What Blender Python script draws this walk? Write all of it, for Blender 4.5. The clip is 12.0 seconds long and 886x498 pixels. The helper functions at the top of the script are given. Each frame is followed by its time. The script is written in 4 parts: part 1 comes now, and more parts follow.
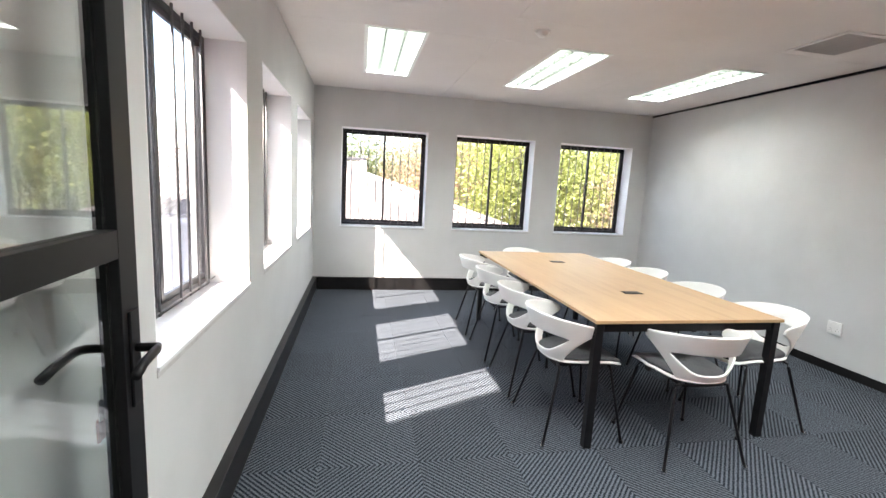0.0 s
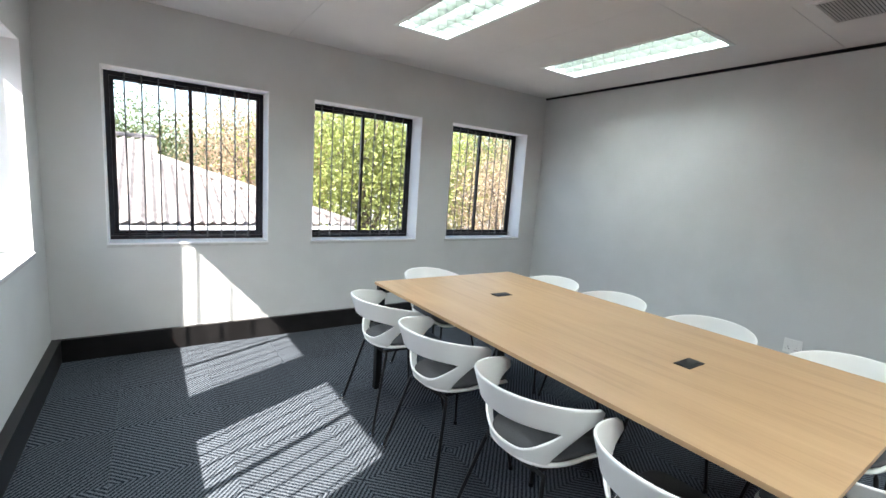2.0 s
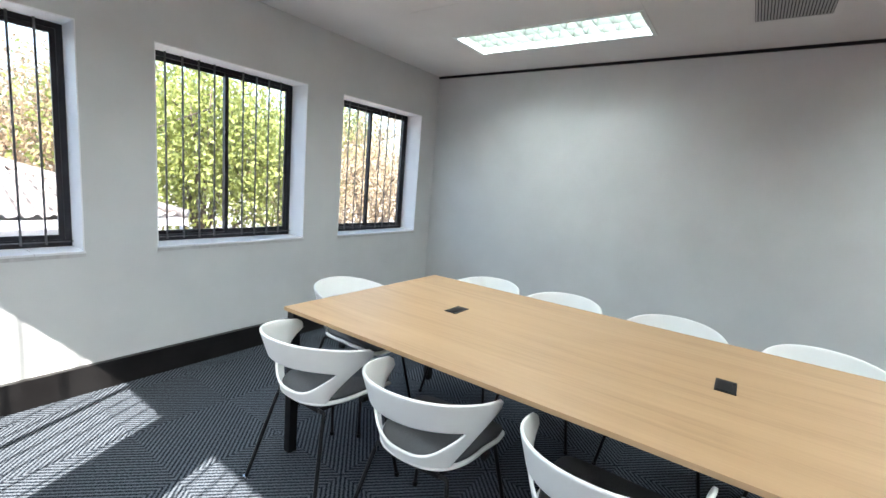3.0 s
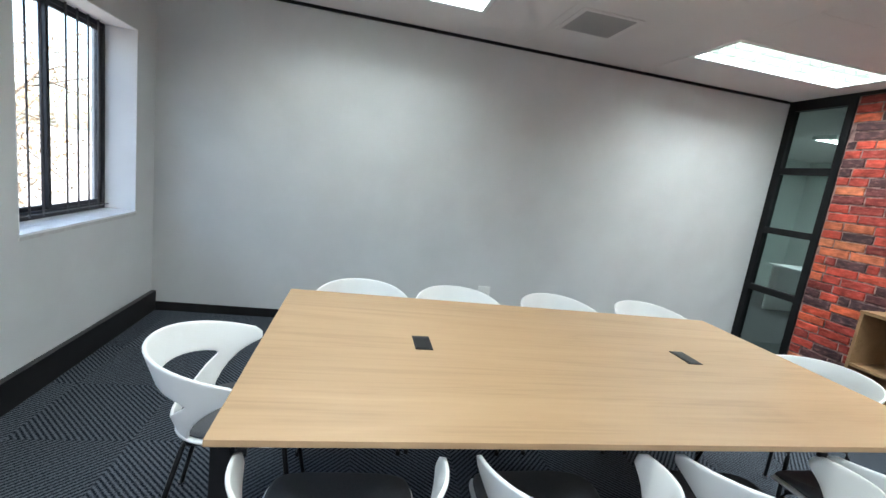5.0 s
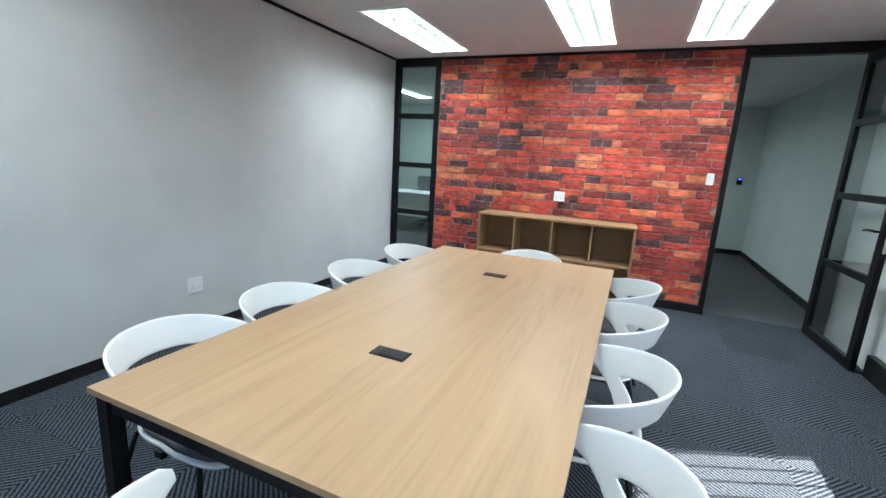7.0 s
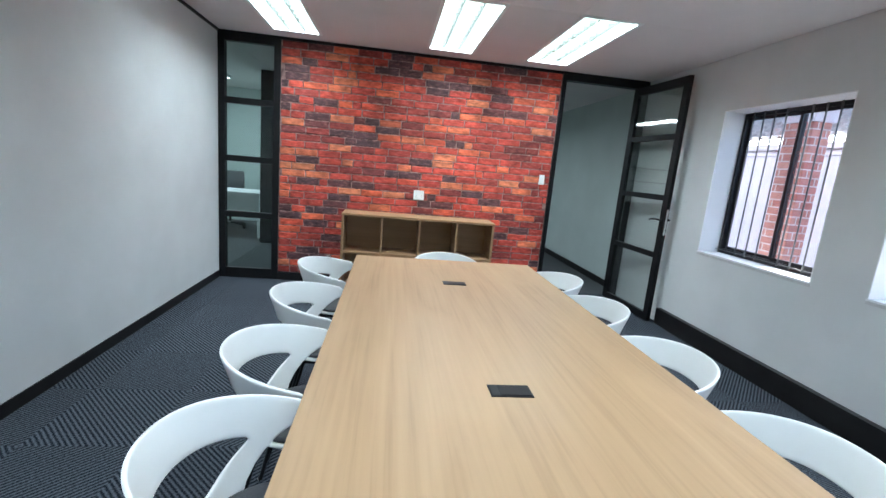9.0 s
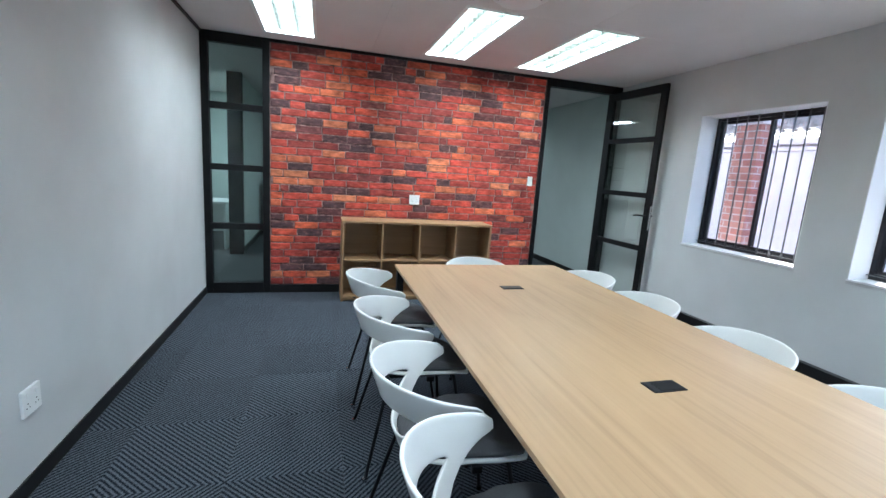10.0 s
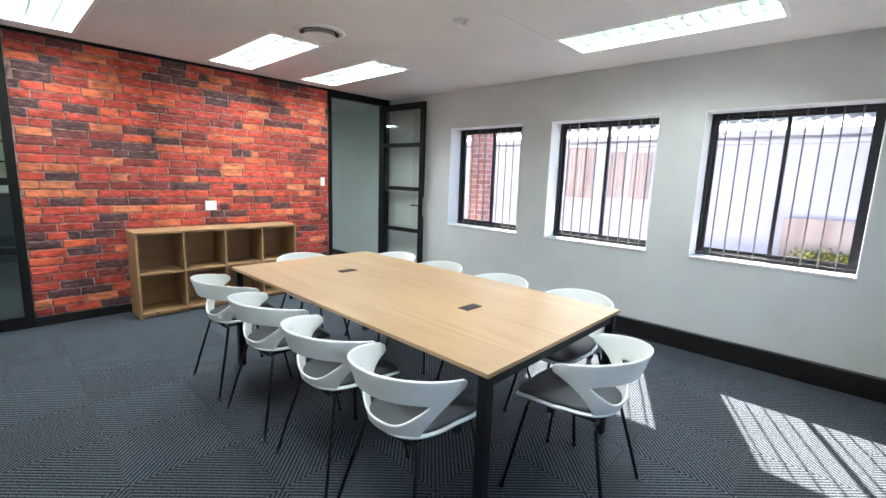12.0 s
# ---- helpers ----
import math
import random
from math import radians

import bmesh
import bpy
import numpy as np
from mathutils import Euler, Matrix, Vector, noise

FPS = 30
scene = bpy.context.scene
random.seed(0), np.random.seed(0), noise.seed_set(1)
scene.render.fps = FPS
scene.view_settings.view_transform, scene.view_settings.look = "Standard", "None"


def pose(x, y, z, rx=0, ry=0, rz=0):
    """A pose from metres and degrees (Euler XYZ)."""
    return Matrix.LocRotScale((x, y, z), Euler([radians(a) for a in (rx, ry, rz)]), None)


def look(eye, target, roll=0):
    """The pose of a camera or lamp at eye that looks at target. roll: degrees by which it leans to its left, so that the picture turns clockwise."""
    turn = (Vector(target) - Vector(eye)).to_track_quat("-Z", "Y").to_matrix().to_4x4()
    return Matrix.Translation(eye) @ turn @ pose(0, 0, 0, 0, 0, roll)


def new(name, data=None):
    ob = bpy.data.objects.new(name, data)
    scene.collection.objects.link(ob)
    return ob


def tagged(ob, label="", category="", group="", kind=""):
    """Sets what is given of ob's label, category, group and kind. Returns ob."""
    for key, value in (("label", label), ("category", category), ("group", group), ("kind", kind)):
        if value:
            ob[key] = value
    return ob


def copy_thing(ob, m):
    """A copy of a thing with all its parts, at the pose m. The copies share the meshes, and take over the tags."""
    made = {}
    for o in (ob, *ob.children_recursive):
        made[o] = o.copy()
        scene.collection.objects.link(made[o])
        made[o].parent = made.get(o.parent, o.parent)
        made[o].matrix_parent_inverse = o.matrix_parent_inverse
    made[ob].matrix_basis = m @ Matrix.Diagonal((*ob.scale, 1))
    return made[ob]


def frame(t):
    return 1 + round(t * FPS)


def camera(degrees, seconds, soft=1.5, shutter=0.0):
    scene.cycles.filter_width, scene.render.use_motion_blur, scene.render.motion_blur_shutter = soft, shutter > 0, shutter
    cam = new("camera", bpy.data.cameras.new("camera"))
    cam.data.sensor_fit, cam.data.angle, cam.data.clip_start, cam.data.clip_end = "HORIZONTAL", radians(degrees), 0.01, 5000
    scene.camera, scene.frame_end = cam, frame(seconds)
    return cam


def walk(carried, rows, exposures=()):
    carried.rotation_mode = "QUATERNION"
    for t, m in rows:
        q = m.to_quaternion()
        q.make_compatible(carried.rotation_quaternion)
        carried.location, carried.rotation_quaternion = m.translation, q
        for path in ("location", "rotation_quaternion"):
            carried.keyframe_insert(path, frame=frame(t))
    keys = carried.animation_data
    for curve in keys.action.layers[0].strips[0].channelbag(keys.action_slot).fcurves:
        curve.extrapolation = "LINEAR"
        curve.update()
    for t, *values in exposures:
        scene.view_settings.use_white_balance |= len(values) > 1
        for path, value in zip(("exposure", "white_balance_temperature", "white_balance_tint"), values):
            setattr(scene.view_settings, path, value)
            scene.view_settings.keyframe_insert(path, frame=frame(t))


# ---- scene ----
cam = camera(91.4, 12.0)
PATH = [
    (0, (0.577, -0.086, 1.423), (0.96, 1.854, 1.13), 3.1),
    (0.5, (0.655, 0.386, 1.419), (1.204, 2.289, 1.136), 3.6),
    (1, (0.638, 0.828, 1.399), (1.373, 2.666, 1.114), 4.0),
    (1.5, (0.633, 1.264, 1.381), (1.499, 3.044, 1.092), 3.9),
    (2, (0.598, 1.715, 1.42), (1.715, 3.348, 1.127), 3.9),
    (2.5, (0.587, 2.143, 1.406), (1.983, 3.544, 1.104), 4.9),
    (2.7, (0.599, 2.314, 1.396), (2.09, 3.612, 1.094), 4.9),
    (4.5, (0.772, 3.693, 1.407), (2.742, 3.738, 1.062), 6.8),
    (5, (0.889, 4.014, 1.399), (2.82, 3.619, 1.062), 7.8),
    (5.5, (1.038, 4.321, 1.372), (2.818, 3.478, 1.026), 6.3),
    (6, (1.236, 4.579, 1.373), (2.788, 3.383, 0.97), 8.0),
    (6.5, (1.487, 4.754, 1.414), (2.71, 3.225, 1.005), 5.3),
    (7, (1.786, 4.893, 1.398), (2.554, 3.094, 0.986), 3.4),
    (7.5, (2.017, 4.936, 1.392), (2.412, 3.014, 0.984), 4.7),
    (7.7, (2.118, 4.931, 1.411), (2.40, 2.991, 1.004), 4.2),
    (9.3, (3.037, 4.827, 1.38), (2.736, 2.884, 1.015), 5.2),
    (9.5, (3.175, 4.794, 1.397), (2.859, 2.855, 1.025), 4.9),
    (10, (3.531, 4.775, 1.385), (2.982, 2.884, 1.035), 3.9),
    (10.5, (3.806, 4.901, 1.411), (3.003, 3.097, 1.091), 2.7),
    (11, (4.032, 5.073, 1.443), (2.896, 3.462, 1.109), 3.0),
    (11.5, (4.165, 5.15, 1.447), (2.805, 3.722, 1.115), 2.2),
    (12, (4.233, 5.182, 1.446), (2.797, 3.828, 1.122), 2.0),
]
walk(cam, [(t, look(e, g, r)) for t, e, g, r in PATH], exposures=[(0.0, 3.18, 7000, 16), (0.8, 2.72, 6750, 13), (1.6, 2.55, 6600, 11), (2.5, 2.84, 6450, 10),
      (4.5, 2.74, 6400, 10), (5.5, 2.80, 6350, 10), (6.1, 2.86, 6250, 10), (7.0, 2.78, 6100, 10), (10.0, 2.72, 5850, 9), (12.0, 3.04, 6450, 9)])

# ---- light ----
world = bpy.data.worlds.new("sky")
scene.world = world
world.use_nodes = True
sky = world.node_tree.nodes.new("ShaderNodeTexSky")
sky.sky_type, sky.sun_disc = "NISHITA", False
sky.sun_elevation, sky.sun_rotation = radians(45.8), radians(247)
sky.dust_density = 2.0
world.node_tree.links.new(sky.outputs[0], world.node_tree.nodes["Background"].inputs[0])
world.node_tree.nodes["Background"].inputs[1].default_value = 0.14

sun_data = bpy.data.lights.new("sun", "SUN")
sun_data.energy, sun_data.angle, sun_data.color = 5.0, radians(0.5), (1.0, 0.95, 0.88)
sun = new("sun", sun_data)
sun.matrix_world = look((-9, -3.8, 12), (-9 + 0.898, -3.8 + 0.39, 11))

LAMP_W = 13.0      # each recessed light
LAMP_COLOR = (0.86, 0.96, 1.0)

# ---- sizes ----
W, L, H = 4.64, 5.60, 2.54         # room: east, north, up
SILL, HEAD, WT = 0.83, 2.08, 0.28  # window openings, outer wall thickness
WEST = [(1.26, 2.36), (2.72, 3.81), (4.17, 5.26)]
NORTH = [(0.335, 1.43), (1.80, 2.90), (3.27, 4.37)]
TX0, TX1, TY0, TY1, TZ = 1.832, 3.040, 1.938, 4.304, 0.75


# ---- materials ----
def material(name, color, rough=0.5, metal=0.0, color2=None, scale=8.0, stretch=(1, 1, 1), detail=4.0,
             bump=0.0, bump_scale=60.0, spec=0.5, low=0.35, high=0.65):
    m = bpy.data.materials.new(name)
    m.use_nodes = True
    t = m.node_tree
    b = t.nodes["Principled BSDF"]
    b.inputs["Roughness"].default_value, b.inputs["Metallic"].default_value = rough, metal
    b.inputs["Specular IOR Level"].default_value = spec
    b.inputs["Base Color"].default_value = (*color, 1)
    co = t.nodes.new("ShaderNodeTexCoord")
    mp = t.nodes.new("ShaderNodeMapping")
    mp.inputs["Scale"].default_value = stretch
    t.links.new(co.outputs["Object"], mp.inputs[0])
    if color2:
        n = t.nodes.new("ShaderNodeTexNoise")
        n.inputs["Scale"].default_value, n.inputs["Detail"].default_value = scale, detail
        r = t.nodes.new("ShaderNodeValToRGB")
        r.color_ramp.elements[0].position, r.color_ramp.elements[1].position = low, high
        r.color_ramp.elements[0].color, r.color_ramp.elements[1].color = (*color, 1), (*color2, 1)
        t.links.new(mp.outputs[0], n.inputs[0])
        t.links.new(n.outputs[0], r.inputs[0])
        t.links.new(r.outputs[0], b.inputs["Base Color"])
    if bump:
        n2 = t.nodes.new("ShaderNodeTexNoise")
        n2.inputs["Scale"].default_value, n2.inputs["Detail"].default_value = bump_scale, 5
        bp = t.nodes.new("ShaderNodeBump")
        bp.inputs["Strength"].default_value, bp.inputs["Distance"].default_value = bump, 0.004
        t.links.new(mp.outputs[0], n2.inputs[0])
        t.links.new(n2.outputs[0], bp.inputs["Height"])
        t.links.new(bp.outputs[0], b.inputs["Normal"])
    return m


def mul_random(m, amount, hue=0.0):
    """Vary a material's colour from piece to piece."""
    t = m.node_tree
    b = t.nodes["Principled BSDF"]
    src = b.inputs["Base Color"].links[0].from_socket
    info = t.nodes.new("ShaderNodeObjectInfo")
    mr = t.nodes.new("ShaderNodeMapRange")
    mr.inputs["To Min"].default_value, mr.inputs["To Max"].default_value = 1 - amount, 1 + amount
    hs = t.nodes.new("ShaderNodeHueSaturation")
    t.links.new(info.outputs["Random"], mr.inputs[0])
    t.links.new(mr.outputs[0], hs.inputs["Value"])
    t.links.new(src, hs.inputs["Color"])
    t.links.new(hs.outputs[0], b.inputs["Base Color"])
    return m


WALL = material("wall_paint", (0.56, 0.565, 0.555), 0.6, color2=(0.60, 0.605, 0.595), scale=2.5, bump=0.12, bump_scale=90)
TILE = material("white_glazed_tile", (0.78, 0.78, 0.79), 0.22, color2=(0.82, 0.82, 0.83), scale=6)
GROUT_PALE = material("pale_grout", (0.45, 0.44, 0.43), 0.9, color2=(0.55, 0.54, 0.53), scale=30)
WHITE = material("white_paint", (0.80, 0.80, 0.80), 0.45, color2=(0.84, 0.84, 0.84), scale=3, bump=0.08, bump_scale=70)
CEIL = material("ceiling_board", (0.71, 0.685, 0.67), 0.9, color2=(0.76, 0.735, 0.72), scale=1.5, bump=0.5, bump_scale=160)
BLACK = material("black_satin_paint", (0.005, 0.005, 0.0055), 0.45, color2=(0.008, 0.008, 0.0085), scale=9, spec=0.22)
SKIRT = material("black_skirting_paint", (0.009, 0.008, 0.008), 0.32, color2=(0.015, 0.014, 0.014), scale=6, spec=0.3, bump=0.05, bump_scale=20)
ALU = material("dark_window_aluminium", (0.018, 0.018, 0.022), 0.35, 0.3, color2=(0.03, 0.03, 0.035), scale=14)
ROD = material("painted_steel_bar", (0.10, 0.10, 0.105), 0.4, 0.2, color2=(0.14, 0.14, 0.145), scale=30)
LEGM = material("black_powder_coat", (0.005, 0.005, 0.006), 0.45, color2=(0.009, 0.009, 0.010), scale=20, spec=0.25)
CHROME = material("satin_chrome", (0.62, 0.62, 0.62), 0.25, 1.0)
PLASTIC = material("white_plastic", (0.80, 0.80, 0.77), 0.33, color2=(0.83, 0.83, 0.80), scale=4, bump=0.03, bump_scale=300)
FABRIC = material("grey_upholstery", (0.048, 0.050, 0.054), 0.7, color2=(0.066, 0.068, 0.072), scale=220, bump=0.25, bump_scale=500)
SOCKET = material("white_socket_plastic", (0.78, 0.78, 0.76), 0.3, color2=(0.82, 0.82, 0.80), scale=10)
# near-black: shade of holes and gaps put into colour, and small dark parts
DARK = material("hole_shade_and_dark_parts", (0.02, 0.02, 0.02), 0.6)
GROUT = material("brick_mortar", (0.10, 0.055, 0.05), 0.9, color2=(0.40, 0.25, 0.22), scale=18, bump=0.4, bump_scale=80)
LOUVRE = material("white_enamel_louvre", (0.78, 0.82, 0.79), 0.35, color2=(0.80, 0.84, 0.81), scale=5)
BLADE = material("aluminium_louvre", (0.155, 0.175, 0.15), 0.4, 0.0, color2=(0.175, 0.195, 0.17), scale=8)
VENT = material("grey_vent_metal", (0.42, 0.40, 0.39), 0.55, color2=(0.46, 0.44, 0.43), scale=30)
OFFICE = material("office_wall_paint", (0.50, 0.57, 0.54), 0.6, color2=(0.54, 0.61, 0.58), scale=2, bump=0.1, bump_scale=80)
OFFICE_FLOOR = material("office_carpet", (0.045, 0.05, 0.052), 0.95, color2=(0.075, 0.08, 0.082), scale=90, bump=0.6, bump_scale=300)
DESK = material("white_desk_laminate", (0.78, 0.79, 0.79), 0.35, color2=(0.80, 0.81, 0.81), scale=5)


def wood(name, c1, c2, c3, axis, rough):
    """Oak laminate with long grain on the given axis."""
    m = bpy.data.materials.new(name)
    m.use_nodes = True
    t = m.node_tree
    b = t.nodes["Principled BSDF"]
    b.inputs["Roughness"].default_value = rough
    co = t.nodes.new("ShaderNodeTexCoord")
    outs = []
    for sc, long, det in ((3.2, 0.12, 5.0), (75.0, 0.022, 4.0)):
        mp = t.nodes.new("ShaderNodeMapping")
        s = [1.0, 1.0, 1.0]
        s[axis] = long
        mp.inputs["Scale"].default_value = s
        n = t.nodes.new("ShaderNodeTexNoise")
        n.inputs["Scale"].default_value, n.inputs["Detail"].default_value = sc, det
        n.inputs["Distortion"].default_value = 1.3 if sc < 10 else 0.2
        t.links.new(co.outputs["Object"], mp.inputs[0])
        t.links.new(mp.outputs[0], n.inputs[0])
        outs.append(n.outputs[0])
    wv = t.nodes.new("ShaderNodeMath")
    wv.operation = "MULTIPLY"
    wv.inputs[1].default_value = 9.0
    t.links.new(outs[0], wv.inputs[0])
    fr = t.nodes.new("ShaderNodeMath")
    fr.operation = "PINGPONG"
    fr.inputs[1].default_value = 1.0
    t.links.new(wv.outputs[0], fr.inputs[0])
    mx = t.nodes.new("ShaderNodeMath")
    mx.operation = "MULTIPLY_ADD"
    mx.inputs[1].default_value = 0.30
    t.links.new(fr.outputs[0], mx.inputs[0])
    half = t.nodes.new("ShaderNodeMath")
    half.operation = "MULTIPLY"
    half.inputs[1].default_value = 0.72
    t.links.new(outs[1], half.inputs[0])
    t.links.new(half.outputs[0], mx.inputs[2])
    r = t.nodes.new("ShaderNodeValToRGB")
    r.color_ramp.elements[0].position, r.color_ramp.elements[1].position = 0.15, 0.80
    r.color_ramp.elements[0].color, r.color_ramp.elements[1].color = (*c1, 1), (*c3, 1)
    e = r.color_ramp.elements.new(0.42)
    e.color = (*c2, 1)
    t.links.new(mx.outputs[0], r.inputs[0])
    t.links.new(r.outputs[0], b.inputs["Base Color"])
    bp = t.nodes.new("ShaderNodeBump")
    bp.inputs["Strength"].default_value, bp.inputs["Distance"].default_value = 0.12, 0.002
    t.links.new(outs[1], bp.inputs["Height"])
    t.links.new(bp.outputs[0], b.inputs["Normal"])
    return m


OAK = wood("light_oak_laminate", (0.315, 0.192, 0.099), (0.395, 0.250, 0.132), (0.44, 0.285, 0.155), 1, 0.42)
SHELF_WOOD = wood("oak_shelf_laminate", (0.24, 0.135, 0.062), (0.31, 0.18, 0.085), (0.36, 0.21, 0.105), 0, 0.5)


def carpet():
    """Ribbed carpet tile: slanting two-tone ribs, turned from tile to tile."""
    m = bpy.data.materials.new("ribbed_carpet_tile")
    m.use_nodes = True
    t = m.node_tree
    b = t.nodes["Principled BSDF"]
    b.inputs["Roughness"].default_value, b.inputs["Specular IOR Level"].default_value = 0.95, 0.15
    co = t.nodes.new("ShaderNodeTexCoord")
    mp = t.nodes.new("ShaderNodeMapping")
    mp.inputs["Rotation"].default_value = (0, 0, radians(45))
    t.links.new(co.outputs["Object"], mp.inputs[0])
    wv = t.nodes.new("ShaderNodeTexWave")
    wv.wave_type, wv.bands_direction, wv.wave_profile = "BANDS", "X", "SIN"
    wv.inputs["Scale"].default_value = 16.0
    wv.inputs["Distortion"].default_value, wv.inputs["Detail"].default_value, wv.inputs["Detail Scale"].default_value = 0.9, 2.0, 8.0
    t.links.new(mp.outputs[0], wv.inputs[0])
    n = t.nodes.new("ShaderNodeTexNoise")
    n.inputs["Scale"].default_value, n.inputs["Detail"].default_value = 120, 4
    t.links.new(co.outputs["Object"], n.inputs[0])
    add = t.nodes.new("ShaderNodeMath")
    add.operation = "MULTIPLY_ADD"
    add.inputs[1].default_value = 0.95
    t.links.new(n.outputs[0], add.inputs[0])
    half = t.nodes.new("ShaderNodeMath")
    half.operation = "MULTIPLY"
    half.inputs[1].default_value = 0.42
    t.links.new(wv.outputs[1], half.inputs[0])
    t.links.new(half.outputs[0], add.inputs[2])
    r = t.nodes.new("ShaderNodeValToRGB")
    r.color_ramp.elements[0].position, r.color_ramp.elements[1].position = 0.50, 0.92
    r.color_ramp.elements[0].color, r.color_ramp.elements[1].color = (0.004, 0.0065, 0.011, 1), (0.096, 0.109, 0.126, 1)
    t.links.new(add.outputs[0], r.inputs[0])
    t.links.new(r.outputs[0], b.inputs["Base Color"])
    bp = t.nodes.new("ShaderNodeBump")
    bp.inputs["Strength"].default_value, bp.inputs["Distance"].default_value = 0.5, 0.004
    t.links.new(add.outputs[0], bp.inputs["Height"])
    t.links.new(bp.outputs[0], b.inputs["Normal"])
    return mul_random(m, 0.10)


CARPET = carpet()


def brick_material(random_socket="object"):
    """Red facing bricks: each one its own shade, from orange to charcoal, scuffed."""
    m = bpy.data.materials.new("red_brick")
    m.use_nodes = True
    t = m.node_tree
    b = t.nodes["Principled BSDF"]
    b.inputs["Roughness"].default_value, b.inputs["Specular IOR Level"].default_value = 0.7, 0.3
    if random_socket == "object":
        rnd = t.nodes.new("ShaderNodeObjectInfo").outputs["Random"]
    else:
        rnd = t.nodes.new("ShaderNodeNewGeometry").outputs["Random Per Island"]
    r = t.nodes.new("ShaderNodeValToRGB")
    r.color_ramp.interpolation = "LINEAR"
    stops = [(0.0, (0.060, 0.032, 0.036)), (0.16, (0.080, 0.034, 0.036)), (0.22, (0.17, 0.030, 0.026)), (0.42, (0.30, 0.040, 0.030)),
             (0.70, (0.43, 0.058, 0.036)), (0.86, (0.50, 0.095, 0.042)), (1.0, (0.50, 0.165, 0.080))]
    r.color_ramp.elements[0].position, r.color_ramp.elements[0].color = stops[0][0], (*stops[0][1], 1)
    r.color_ramp.elements[1].position, r.color_ramp.elements[1].color = stops[-1][0], (*stops[-1][1], 1)
    for p, c in stops[1:-1]:
        e = r.color_ramp.elements.new(p)
        e.color = (*c, 1)
    t.links.new(rnd, r.inputs[0])
    geo = t.nodes.new("ShaderNodeNewGeometry")
    n = t.nodes.new("ShaderNodeTexNoise")
    mp = t.nodes.new("ShaderNodeMapping")
    mp.inputs["Scale"].default_value = (0.5, 1, 1.3)
    n.inputs["Scale"].default_value, n.inputs["Detail"].default_value = 17, 7
    n.inputs["Roughness"].default_value = 0.65
    t.links.new(geo.outputs["Position"], mp.inputs[0])
    t.links.new(mp.outputs[0], n.inputs[0])
    mr = t.nodes.new("ShaderNodeMapRange")
    mr.inputs["From Min"].default_value, mr.inputs["From Max"].default_value = 0.3, 0.72
    mr.inputs["To Min"].default_value, mr.inputs["To Max"].default_value = 0.48, 2.25
    t.links.new(n.outputs[0], mr.inputs[0])
    hs = t.nodes.new("ShaderNodeHueSaturation")
    t.links.new(r.outputs[0], hs.inputs["Color"])
    t.links.new(mr.outputs[0], hs.inputs["Value"])
    # pale lime scuffs, then broad sooty patches over several bricks
    n2 = t.nodes.new("ShaderNodeTexNoise")
    n2.inputs["Scale"].default_value, n2.inputs["Detail"].default_value = 34, 5
    t.links.new(mp.outputs[0], n2.inputs[0])
    sc = t.nodes.new("ShaderNodeMapRange")
    sc.inputs["From Min"].default_value, sc.inputs["From Max"].default_value = 0.52, 0.78
    sc.inputs["To Min"].default_value, sc.inputs["To Max"].default_value = 0.0, 0.36
    t.links.new(n2.outputs[0], sc.inputs[0])
    pale = t.nodes.new("ShaderNodeMixRGB")
    pale.inputs[2].default_value = (0.50, 0.25, 0.19, 1)
    t.links.new(sc.outputs[0], pale.inputs[0])
    t.links.new(hs.outputs[0], pale.inputs[1])
    n3 = t.nodes.new("ShaderNodeTexNoise")
    n3.inputs["Scale"].default_value, n3.inputs["Detail"].default_value = 2.6, 3
    t.links.new(geo.outputs["Position"], n3.inputs[0])
    so = t.nodes.new("ShaderNodeMapRange")
    so.inputs["From Min"].default_value, so.inputs["From Max"].default_value = 0.34, 0.60
    so.inputs["To Min"].default_value, so.inputs["To Max"].default_value = 0.62, 1.12
    t.links.new(n3.outputs[0], so.inputs[0])
    soot = t.nodes.new("ShaderNodeHueSaturation")
    t.links.new(so.outputs[0], soot.inputs["Value"])
    t.links.new(pale.outputs[0], soot.inputs["Color"])
    t.links.new(soot.outputs[0], b.inputs["Base Color"])
    bp = t.nodes.new("ShaderNodeBump")
    bp.inputs["Strength"].default_value, bp.inputs["Distance"].default_value = 0.6, 0.004
    t.links.new(n.outputs[0], bp.inputs["Height"])
    t.links.new(bp.outputs[0], b.inputs["Normal"])
    return m


BRICK, BRICK_REST = brick_material(), brick_material("island")


def glass(name, tint, gloss=1.0):
    m = bpy.data.materials.new(name)
    m.use_nodes = True
    t = m.node_tree
    t.nodes.remove(t.nodes["Principled BSDF"])
    tr, gl, mix, lw, pw, ma = (t.nodes.new(k) for k in ("ShaderNodeBsdfTransparent", "ShaderNodeBsdfGlossy", "ShaderNodeMixShader", "ShaderNodeLayerWeight",
                                                        "ShaderNodeMath", "ShaderNodeMath"))
    tr.inputs[0].default_value = (*tint, 1)
    gl.inputs["Roughness"].default_value = 0.02
    lw.inputs["Blend"].default_value = 0.5
    pw.operation, ma.operation = "POWER", "MULTIPLY_ADD"
    pw.inputs[1].default_value, ma.inputs[1].default_value, ma.inputs[2].default_value = 4.0, 0.6 * gloss, 0.045 * gloss
    t.links.new(lw.outputs["Facing"], pw.inputs[0])
    t.links.new(pw.outputs[0], ma.inputs[0])
    t.links.new(ma.outputs[0], mix.inputs[0])
    t.links.new(tr.outputs[0], mix.inputs[1])
    t.links.new(gl.outputs[0], mix.inputs[2])
    t.links.new(mix.outputs[0], t.nodes["Material Output"].inputs[0])
    return m


